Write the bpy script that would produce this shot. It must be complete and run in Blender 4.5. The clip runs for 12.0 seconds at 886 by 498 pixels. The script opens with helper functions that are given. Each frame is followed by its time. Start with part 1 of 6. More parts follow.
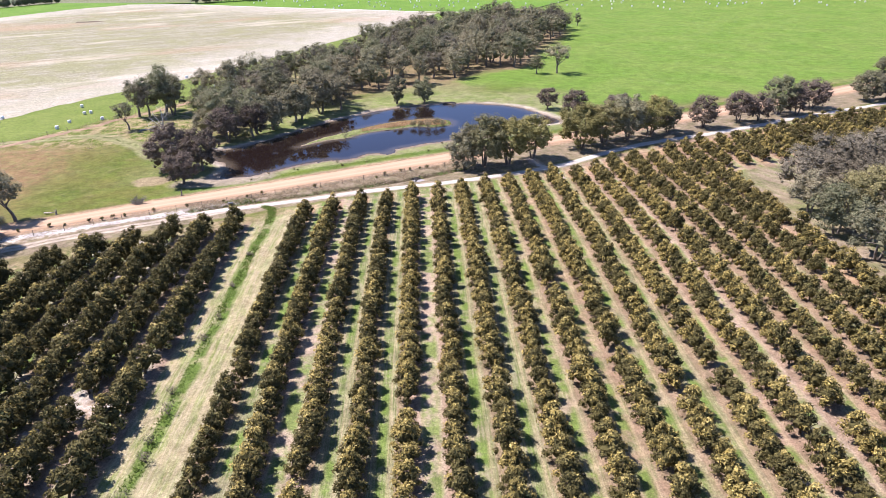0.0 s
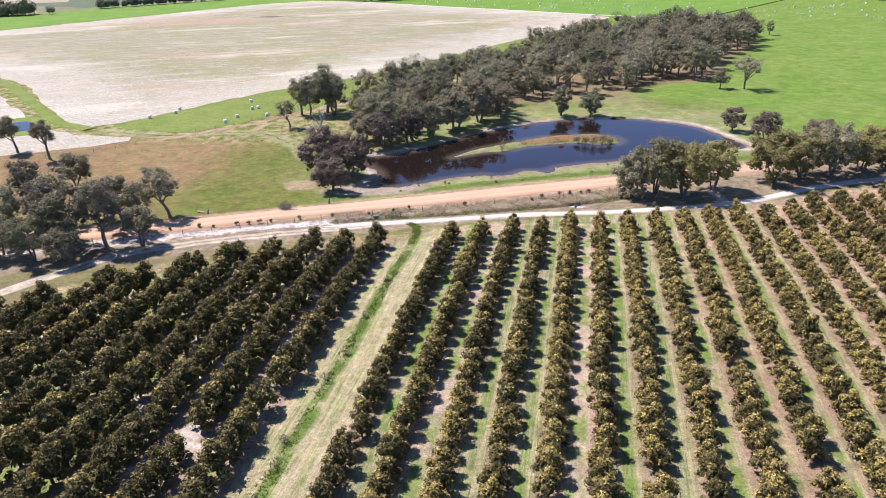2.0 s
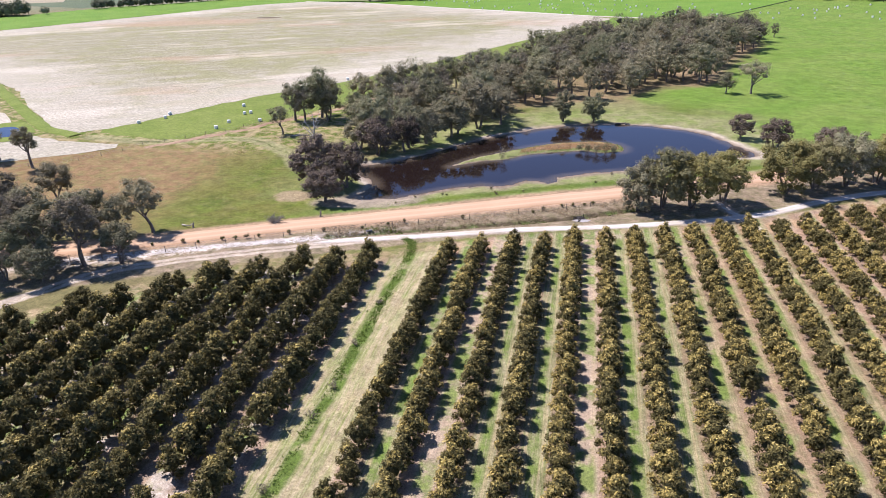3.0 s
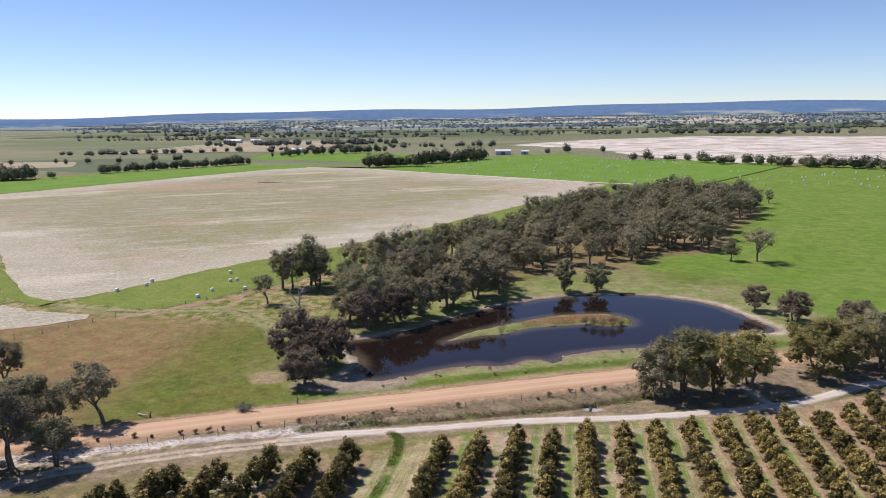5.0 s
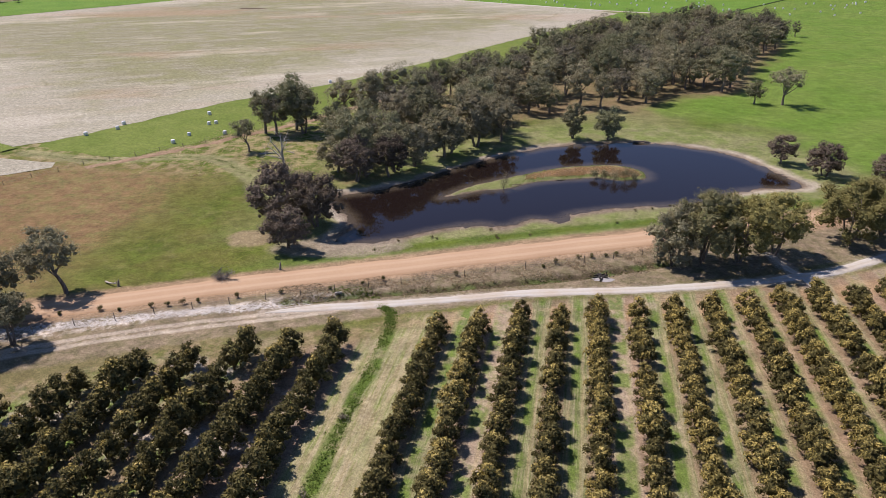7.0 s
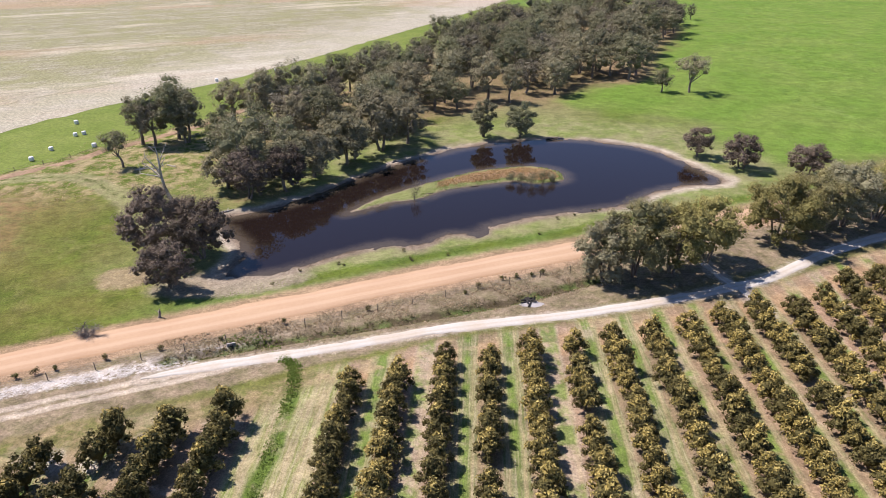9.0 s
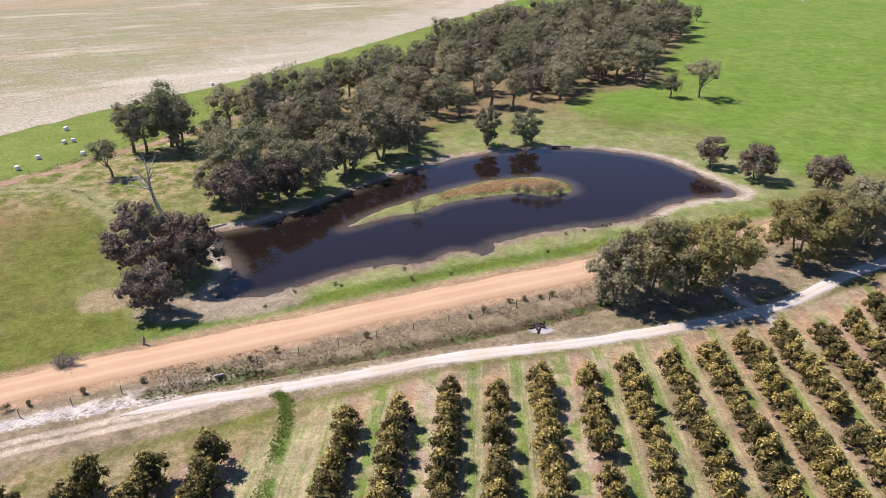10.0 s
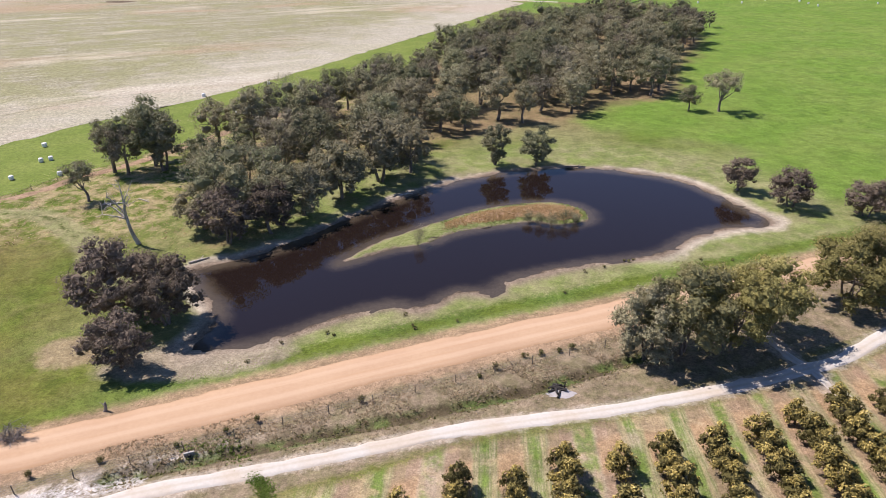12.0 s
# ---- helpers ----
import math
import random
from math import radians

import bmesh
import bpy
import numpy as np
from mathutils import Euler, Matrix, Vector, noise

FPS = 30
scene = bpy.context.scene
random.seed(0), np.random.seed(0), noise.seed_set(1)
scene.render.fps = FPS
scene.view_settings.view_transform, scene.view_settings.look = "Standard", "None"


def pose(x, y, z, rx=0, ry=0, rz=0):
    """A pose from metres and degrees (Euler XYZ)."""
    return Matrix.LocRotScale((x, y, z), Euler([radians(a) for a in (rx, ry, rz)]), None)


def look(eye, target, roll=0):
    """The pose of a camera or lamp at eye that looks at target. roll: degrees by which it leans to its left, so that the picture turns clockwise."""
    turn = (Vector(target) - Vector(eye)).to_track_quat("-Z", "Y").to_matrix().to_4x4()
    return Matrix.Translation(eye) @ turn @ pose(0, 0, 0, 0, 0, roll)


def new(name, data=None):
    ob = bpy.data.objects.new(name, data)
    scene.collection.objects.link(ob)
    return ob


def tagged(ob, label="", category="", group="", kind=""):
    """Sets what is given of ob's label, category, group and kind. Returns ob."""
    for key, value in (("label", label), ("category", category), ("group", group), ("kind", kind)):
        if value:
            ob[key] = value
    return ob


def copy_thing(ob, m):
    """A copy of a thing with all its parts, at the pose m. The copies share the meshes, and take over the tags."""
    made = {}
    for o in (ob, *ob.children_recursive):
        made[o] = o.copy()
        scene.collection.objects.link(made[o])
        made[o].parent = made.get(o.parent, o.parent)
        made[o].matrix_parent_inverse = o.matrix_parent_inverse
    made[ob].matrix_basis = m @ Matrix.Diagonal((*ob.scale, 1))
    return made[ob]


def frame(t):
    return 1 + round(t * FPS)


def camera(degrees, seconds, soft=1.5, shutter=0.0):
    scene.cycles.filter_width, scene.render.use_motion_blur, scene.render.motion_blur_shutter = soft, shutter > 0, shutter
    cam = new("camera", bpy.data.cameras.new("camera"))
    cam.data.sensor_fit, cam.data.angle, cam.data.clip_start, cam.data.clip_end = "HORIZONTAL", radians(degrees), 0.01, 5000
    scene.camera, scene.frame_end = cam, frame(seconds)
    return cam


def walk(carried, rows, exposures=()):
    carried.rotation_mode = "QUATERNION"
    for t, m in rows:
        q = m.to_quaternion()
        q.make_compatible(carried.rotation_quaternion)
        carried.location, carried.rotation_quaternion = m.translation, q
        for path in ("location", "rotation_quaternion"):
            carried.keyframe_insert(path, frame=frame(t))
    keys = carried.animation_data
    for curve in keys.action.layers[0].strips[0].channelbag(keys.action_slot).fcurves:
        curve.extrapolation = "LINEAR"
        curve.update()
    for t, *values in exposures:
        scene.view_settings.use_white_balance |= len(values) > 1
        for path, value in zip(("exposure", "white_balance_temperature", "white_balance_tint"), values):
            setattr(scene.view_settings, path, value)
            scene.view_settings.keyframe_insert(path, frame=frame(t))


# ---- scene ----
# ================= camera =================
cam = camera(64.9, 12.0, soft=0.55)
METRES, EYE = 88.03, 50.0
ROWS = [
    (0.0, 0.0, 0.0, 0.0, -0.6, -24.35, 1.32),
    (0.5, -0.007, 0.0404, 0.0002, -0.6, -24.33, 1.31),
    (1.0, -0.0136, 0.0814, 0.0001, -0.6, -24.32, 1.31),
    (1.1, -0.0149, 0.0899, 0.0, 0.4, -24.30, 1.31),
    (1.2, -0.0162, 0.0985, -0.0003, 4.0, -24.25, 1.31),
    (1.3, -0.0175, 0.1072, -0.0006, 8.0, -24.16, 1.30),
    (1.4, -0.0188, 0.1159, -0.0008, 11.0, -24.10, 1.30),
    (1.5, -0.0199, 0.1246, -0.0009, 12.27, -24.06, 1.29),
    (2.0, -0.0232, 0.1667, -0.0008, 12.56, -24.08, 1.29),
    (2.5, -0.0292, 0.2084, -0.0011, 12.57, -24.08, 1.25),
    (2.7, -0.0319, 0.2255, -0.0009, 12.57, -24.08, 1.24),
    (3.7, -0.0455, 0.3105, 0.0012, 12.52, -24.0, 1.17),
    (4.3, -0.0536, 0.3607, 0.0024, 12.45, -17.7, 1.12),
    (4.5, -0.0564, 0.3775, 0.0027, 12.42, -14.78, 1.11),
    (5.0, -0.0638, 0.4167, -0.0011, 12.4, -11.28, 1.03),
    (5.2, -0.0671, 0.4332, -0.0020, 12.39, -11.7, 1.0),
    (5.5, -0.0722, 0.4581, -0.0032, 12.37, -13.89, 0.96),
    (6.0, -0.081, 0.5013, -0.0011, 12.36, -14.85, 0.91),
    (6.5, -0.0895, 0.5411, -0.0047, 12.35, -18.33, 0.82),
    (7.0, -0.0996, 0.584, -0.0027, 12.31, -24.95, 0.68),
    (7.2, -0.1028, 0.6005, -0.0024, 8.4, -26.2, 0.66),
    (7.5, -0.1075, 0.6254, -0.0021, 4.5, -26.25, 0.63),
    (8.8, -0.1263, 0.7321, -0.0012, 4.21, -26.25, 0.56),
    (9.0, -0.1288, 0.7482, -0.0011, 4.22, -26.25, 0.55),
    (9.5, -0.1338, 0.7877, -0.0011, 4.25, -26.27, 0.53),
    (10.0, -0.1389, 0.8265, -0.0016, 4.3, -26.27, 0.5),
    (10.5, -0.1435, 0.8649, -0.0017, 4.34, -26.25, 0.49),
    (11.0, -0.1478, 0.9027, -0.002, 4.39, -26.24, 0.48),
    (11.5, -0.1521, 0.9404, -0.0021, 4.43, -26.21, 0.48),
    (12.0, -0.1564, 0.9768, -0.0007, 4.49, -26.2, 0.45),
]
EXPOSURES = [(t, stops, kelvin, 29.0 if t < 3 else 25.0) for t, stops, kelvin in ((0.0, 0.95, 6100.0), (1.2, 0.84, 6100.0), (2.7, 0.76, 6100.0), (3.8, 0.6, 6200.0), (4.6, 0.34, 6350.0), (5.0, 0.12, 6450.0), (5.5, -0.2, 6500.0), (6.3, -0.22, 6500.0), (7.0, 0.13, 6500.0), (8.0, 0.55, 6450.0), (12.0, 0.48, 6450.0))]
walk(cam, [(t, pose(METRES * x, METRES * y, EYE + METRES * z, 90 + pitch, roll, yaw)) for t, x, y, z, yaw, pitch, roll in ROWS], EXPOSURES)

# ================= daylight =================
SUN_HEIGHT = 54.0            # degrees over the horizon
SHADOW_WAY = -24.0           # direction in which shadows fall, degrees from +x
sun = new("sun", bpy.data.lights.new("sun", "SUN"))
sun.data.energy, sun.data.angle, sun.data.color = 5.4, radians(0.53), (1.0, 0.945, 0.85)
toward = Vector((-math.cos(radians(SHADOW_WAY)), -math.sin(radians(SHADOW_WAY)), math.tan(radians(SUN_HEIGHT)))).normalized()
sun.matrix_world = look(toward * 200, (0, 0, 0))
world = bpy.data.worlds.new("world")
scene.world = world
world.use_nodes = True
sky = world.node_tree.nodes.new("ShaderNodeTexSky")
sky.sky_type, sky.sun_disc = "NISHITA", False
sky.sun_elevation = radians(SUN_HEIGHT)
sky.sun_rotation = math.atan2(toward.x, toward.y)
sky.altitude, sky.air_density, sky.dust_density, sky.ozone_density = 3000, 1.0, 0.06, 1.3
backing = world.node_tree.nodes["Background"]
backing.inputs["Strength"].default_value = 0.1
cool = world.node_tree.nodes.new("ShaderNodeMix")
cool.data_type, cool.blend_type = "RGBA", "MULTIPLY"
cool.inputs[0].default_value, cool.inputs[7].default_value = 1.0, (0.86, 1.0, 1.09, 1.0)
world.node_tree.links.new(sky.outputs["Color"], cool.inputs[6])
world.node_tree.links.new(cool.outputs[2], backing.inputs["Color"])

# ================= material tools =================


class Net:
    """A node material, written as sums."""

    def __init__(self, name):
        self.mat = bpy.data.materials.new(name)
        self.mat.use_nodes = True
        self.nodes, self.links = self.mat.node_tree.nodes, self.mat.node_tree.links
        self.nodes.clear()
        self.geo = self.nodes.new("ShaderNodeNewGeometry")
        self.pos = self.geo.outputs["Position"]
        sep = self.nodes.new("ShaderNodeSeparateXYZ")
        self.links.new(self.pos, sep.inputs[0])
        self.x, self.y, self.z = sep.outputs[0], sep.outputs[1], sep.outputs[2]
        self.island = self.geo.outputs["Random Per Island"]

    def put(self, socket, v):
        if isinstance(v, (int, float)):
            socket.default_value = v
        elif isinstance(v, tuple):
            socket.default_value = (*v, 1.0) if len(v) == 3 and socket.type == "RGBA" else v
        else:
            self.links.new(v, socket)

    def do(self, op, a, b=0.0):
        n = self.nodes.new("ShaderNodeMath")
        n.operation = op
        self.put(n.inputs[0], a), self.put(n.inputs[1], b)
        return n.outputs[0]

    def add(self, a, b): return self.do("ADD", a, b)
    def sub(self, a, b): return self.do("SUBTRACT", a, b)
    def mul(self, a, b): return self.do("MULTIPLY", a, b)
    def top(self, a, b): return self.do("MAXIMUM", a, b)
    def least(self, a, b): return self.do("MINIMUM", a, b)
    def size(self, a): return self.do("ABSOLUTE", a)

    def step(self, v, lo, hi, out_lo=0.0, out_hi=1.0):
        """A smooth step from lo to hi; lo may be over hi."""
        n = self.nodes.new("ShaderNodeMapRange")
        n.interpolation_type = "SMOOTHSTEP"
        if lo > hi:
            lo, hi, out_lo, out_hi = hi, lo, out_hi, out_lo
        self.put(n.inputs[0], v)
        for i, k in enumerate((lo, hi, out_lo, out_hi)):
            n.inputs[i + 1].default_value = k
        return n.outputs[0]

    def band(self, v, a, b, soft):
        return self.mul(self.step(v, a - soft, a + soft), self.step(v, b + soft, b - soft))

    def noise(self, scale, detail=3.0, rough=0.55, vec=None, squash=None):
        n = self.nodes.new("ShaderNodeTexNoise")
        n.inputs["Scale"].default_value, n.inputs["Detail"].default_value, n.inputs["Roughness"].default_value = scale, detail, rough
        vec = vec or self.pos
        if squash:
            m = self.nodes.new("ShaderNodeMapping")
            m.vector_type = "TEXTURE"
            m.inputs["Scale"].default_value = tuple(1 / v for v in squash[0])
            m.inputs["Rotation"].default_value = (0, 0, radians(squash[1]))
            self.links.new(vec, m.inputs["Vector"])
            vec = m.outputs[0]
        self.links.new(vec, n.inputs["Vector"])
        return n.outputs["Fac"]

    def white(self, v):
        n = self.nodes.new("ShaderNodeTexWhiteNoise")
        n.noise_dimensions = "1D"
        self.put(n.inputs["W"], v)
        return n.outputs["Value"]

    def attr(self, name):
        n = self.nodes.new("ShaderNodeAttribute")
        n.attribute_name = name
        return n.outputs["Fac"]

    def own(self):
        n = self.nodes.new("ShaderNodeObjectInfo")
        return n.outputs["Random"]

    def mix(self, fac, a, b):
        n = self.nodes.new("ShaderNodeMix")
        n.data_type = "RGBA"
        self.put(n.inputs[0], fac), self.put(n.inputs[6], a), self.put(n.inputs[7], b)
        return n.outputs[2]

    def tone(self, colour, v):
        """A colour made darker or lighter by a factor."""
        n = self.nodes.new("ShaderNodeMix")
        n.data_type, n.blend_type = "RGBA", "MULTIPLY"
        n.clamp_result = False
        n.inputs[0].default_value = 1.0
        self.put(n.inputs[6], colour), self.put(n.inputs[7], v)
        return n.outputs[2]

    def finish(self, colour, rough=0.9, bump=None, strength=0.4, depth=0.1, spec=0.25, metal=0.0, through_light=None, ior=None):
        out = self.nodes.new("ShaderNodeOutputMaterial")
        p = self.nodes.new("ShaderNodeBsdfPrincipled")
        self.put(p.inputs["Base Color"], colour)
        self.put(p.inputs["Roughness"], rough)
        self.put(p.inputs["Metallic"], metal)
        p.inputs["Specular IOR Level"].default_value = spec
        if ior:
            p.inputs["IOR"].default_value = ior
        if bump is not None:
            b = self.nodes.new("ShaderNodeBump")
            b.inputs["Strength"].default_value, b.inputs["Distance"].default_value = strength, depth
            self.put(b.inputs["Height"], bump)
            self.links.new(b.outputs[0], p.inputs["Normal"])
        shader = p.outputs[0]
        if through_light:
            t = self.nodes.new("ShaderNodeBsdfTranslucent")
            self.put(t.inputs["Color"], colour)
            mixer = self.nodes.new("ShaderNodeMixShader")
            mixer.inputs[0].default_value = through_light
            self.links.new(shader, mixer.inputs[1]), self.links.new(t.outputs[0], mixer.inputs[2])
            shader = mixer.outputs[0]
        self.links.new(shader, out.inputs["Surface"])
        return self.mat


# ================= plan =================
ROW_STEP, ROW_LEAN = 5.3, 0.022      # orchard rows: spacing, and how far they lean to the west going north


def smooth(points, n=8, closed=False):
    """A Catmull-Rom line through some control points."""
    p = np.array(points, float)
    out = []
    m = len(p)
    for i in range(m if closed else m - 1):
        if closed:
            a, b, c, d = p[i - 1], p[i], p[(i + 1) % m], p[(i + 2) % m]
        else:
            a, b, c, d = p[max(i - 1, 0)], p[i], p[i + 1], p[min(i + 2, m - 1)]
        for k in range(n):
            t = k / n
            out.append(0.5 * (2 * b + (c - a) * t + (2 * a - 5 * b + 4 * c - d) * t * t + (3 * b - a - 3 * c + d) * t ** 3))
    if not closed:
        out.append(p[-1])
    return np.array(out)


def to_line(q, line, closed=False):
    """Distance of points to a line, and the side (left of the way: positive)."""
    a = line
    b = np.roll(line, -1, 0)
    if not closed:
        a, b = a[:-1], b[:-1]
    best = np.full(len(q), 1e9)
    side = np.ones(len(q))
    for s, e in zip(a, b):
        w = e - s
        r = q - s
        t = np.clip((r @ w) / max(w @ w, 1e-9), 0, 1)
        d = np.hypot(r[:, 0] - t * w[0], r[:, 1] - t * w[1])
        near = d < best
        best[near] = d[near]
        side[near] = np.sign(w[0] * r[near, 1] - w[1] * r[near, 0])
    return best, side


def inside(q, line):
    hit = np.zeros(len(q), bool)
    for s, e in zip(line, np.roll(line, -1, 0)):
        if s[1] == e[1]:
            continue
        cross = ((s[1] > q[:, 1]) != (e[1] > q[:, 1])) & (q[:, 0] < (e[0] - s[0]) * (q[:, 1] - s[1]) / (e[1] - s[1]) + s[0])
        hit ^= cross
    return hit


def signed(q, line):
    """Distance to a closed line, negative inside."""
    return to_line(q, line, True)[0] * np.where(inside(q, line), -1, 1)


POND = smooth([(-62, 181), (-55.8, 184.7), (-48, 192), (-39, 205.7), (-25, 220.4), (-12, 229), (3.7, 233), (16, 230.5), (26, 224.5), (33, 212), (35.8, 205.8),
               (27.9, 203), (20.5, 198.8), (13.5, 191.8), (2, 187.7), (-7, 183.7), (-12, 180.7), (-13.6, 177.2), (-19, 176.8), (-24, 172), (-29, 172.4), (-37, 167.5),
               (-44, 161.7), (-52, 159), (-53.2, 160.5), (-52.3, 164), (-53.6, 170), (-58.6, 176.3)], 6, True)
ISLAND = smooth([(-38.9, 184.8), (-31.4, 190.6), (-26.3, 192.5), (-21, 197.8), (-13, 201.5), (-7, 203.4), (-2, 202.4), (2.8, 204.4), (3.7, 207.4), (2, 211.3),
                 (-3, 213.3), (-10, 212), (-18, 208), (-25, 202), (-31, 196.7), (-35, 192)], 5, True)
ROAD = smooth([(-330, 15), (-220, 62), (-150, 96), (-103, 116.5), (-86, 124.5), (-65.5, 136.7), (-49.6, 145.4), (-32.3, 154.5), (-11.6, 164.7), (3.6, 171.6), (52, 195), (75, 206.4), (98, 218), (143, 240), (260, 297), (420, 375)], 6)
SPOIL = smooth([(-92, 115.5), (-78, 122), (-67.9, 127), (-57.4, 131.6), (-49, 135.2)], 6)
TRACK = smooth([(-53, 131.0), (-47, 133.8), (-34.6, 138.5), (-17.8, 145), (-5.3, 148.8), (8, 153), (22.7, 158.8), (31.5, 163.4), (47.3, 175), (64.5, 183), (82, 190), (103, 200.7), (120, 208), (170, 231)], 6)
LOW_TRACK = smooth([(-110, 66), (-98, 86), (-91.7, 97.6), (-84.1, 110.5), (-75.7, 117), (-62, 125), (-49, 131.5), (-44, 134.4)], 6)
SPUR = smooth([(22.5, 167.5), (24.2, 162), (26, 158.5), (27.2, 152)], 6)
DITCH = smooth([(-52, 134.8), (-44.3, 138.6), (-35.6, 142.2), (-24.3, 146.9), (-14.9, 150.9), (-7.6, 154.2), (1.1, 159.1), (6, 162)], 6)
GROVE = smooth([(-62, 189), (-54, 194), (-40, 210), (-30, 228), (-28, 246), (-10, 262), (4, 273), (20, 292), (36, 297), (50, 350), (70, 394), (72, 432), (40, 445), (10, 420), (-18, 380), (-40, 335), (-58, 285), (-72, 250), (-78, 228), (-68, 205)], 4, True)
STUBBLE = smooth([(-440, 345), (-330, 303), (-245, 267), (-202, 231), (-172, 206), (-158, 200.0), (-147, 214.5), (-129, 252), (-115.8, 271.3), (-99.2, 296), (-72.4, 353), (-12.4, 493), (-11, 534), (-131, 598), (-277, 662), (-356, 541), (-407, 442), (-440, 390)], 3, True)
LOW_STUBBLE = np.array([(-260, 128), (-200, 150), (-160, 168), (-146, 177), (-134, 186.5), (-136, 190.5), (-156, 191), (-175, 197.5), (-188, 209), (-206, 222.5), (-249, 257), (-331, 291.5), (-440, 331), (-440, 160)], float)
BROOK = smooth([(-150, 196.5), (-128, 194), (-112, 199.5), (-100, 200.5), (-90, 194), (-82, 187), (-76, 178), (-68, 176)], 5)
GRASS_STRIP = smooth([(-124, 197.5), (-138, 199), (-151, 202), (-149, 217), (-125, 270), (-102, 304.5), (-76, 358), (-17, 492), (-6, 503), (-10, 415), (-42, 350), (-65, 300), (-84, 261.5), (-92, 243.5), (-101.5, 228), (-107, 221), (-110.5, 213), (-116, 206), (-121, 198)], 3, True)
FENCE_NW = smooth([(-200, 141), (-150, 165.5), (-138, 172), (-128.6, 189.5), (-122, 197), (-114.5, 206), (-109, 213), (-105.5, 221), (-100, 228), (-90.5, 243.5), (-82.5, 261.5), (-63, 300), (-40, 350), (-8, 412), (-2, 505)], 4)


def track_y(x):
    """The orchard's northern end at x."""
    edge = np.array([(-120, 40), (-98, 78), (-85, 95.5), (-79, 101), (-74, 106), (-65.7, 112), (-57.4, 119), (-48, 122.5), (-42.5, 125.5), (-37.5, 127.5), (-33, 132), (-27, 134), (-17, 140), (-5, 143.5), (8, 148), (22, 153.5), (31, 158), (47, 168), (64, 177.5), (82, 185), (103, 196), (140, 212)], float)
    return np.interp(x, edge[:, 0], edge[:, 1])


def base_z(y):
    s = np.clip((y - 110) / 50, 0, 1)
    return -1.8 * s * s * (3 - 2 * s)


WATER_Z = -2.12


def ground_z(x, y):
    """Height of the bare ground."""
    q = np.column_stack([np.atleast_1d(np.asarray(x, float)), np.atleast_1d(np.asarray(y, float))])
    z = base_z(q[:, 1])
    d, side = to_line(q, DITCH)
    z -= 0.7 * np.exp(-(d / 1.0) ** 2)
    near = (q[:, 0] > -90) & (q[:, 0] < 60) & (q[:, 1] > 140) & (q[:, 1] < 260)
    if near.any():
        p = signed(q[near], POND)
        wave = 0.35 * np.sin(q[near, 0] * 0.9) * np.sin(q[near, 1] * 0.8) + 0.25 * np.sin(q[near, 0] * 2.3 + q[near, 1])
        p = p + wave * np.clip(1 - np.abs(p) / 4, 0, 1)
        zz = z[near]
        shore = WATER_Z + np.where(p > 0, 0.055 * p, 0.16 * p)
        zz = np.where(p < 8, np.minimum(zz, shore), zz)
        zz = np.maximum(zz, -4.2)
        i = signed(q[near], ISLAND)
        i = i + wave * 0.6
        zz = np.where(i < 3, np.maximum(zz, WATER_Z + np.where(i < 0, np.minimum(-0.16 * i, 0.7), -0.3 * i)), zz)
        z[near] = zz
    return z

# ================= mesh tools =================


def quads_mesh(name, verts, quads, attrs=None, smooth_shade=False, tris=None):
    """A mesh of quads and, where given, triangles."""
    me = bpy.data.meshes.new(name)
    verts, quads = np.asarray(verts, np.float32), np.asarray(quads, np.int32).reshape(-1, 4)
    tris = np.zeros((0, 3), np.int32) if tris is None else np.asarray(tris, np.int32)
    count = quads.size + tris.size
    me.vertices.add(len(verts)), me.loops.add(count), me.polygons.add(len(quads) + len(tris))
    me.vertices.foreach_set("co", verts.ravel())
    me.loops.foreach_set("vertex_index", np.concatenate([quads.ravel(), tris.ravel()]))
    me.polygons.foreach_set("loop_start", np.concatenate([np.arange(0, quads.size, 4), np.arange(quads.size, count, 3)]).astype(np.int32))
    me.polygons.foreach_set("use_smooth", np.full(len(quads) + len(tris), smooth_shade))
    for key, values in (attrs or {}).items():
        a = me.attributes.new(key, "FLOAT", "POINT")
        a.data.foreach_set("value", np.asarray(values, np.float32))
    me.update(calc_edges=True)
    return me


def thing(name, mesh, material, label="", category="", group="", kind="", at=None):
    ob = new(name, mesh)
    if mesh is not None and material is not None and not mesh.materials:
        mesh.materials.append(material)
    if at is not None:
        ob.matrix_world = at
    return tagged(ob, label, category, group, kind)


def part(name, mesh, material, parent, label="", at=None):
    ob = thing(name, mesh, material, label)
    ob.parent = parent
    if at is not None:
        ob.matrix_basis = at
    return ob


def bm_mesh(name, bm):
    me = bpy.data.meshes.new(name)
    bm.to_mesh(me)
    bm.free()
    return me


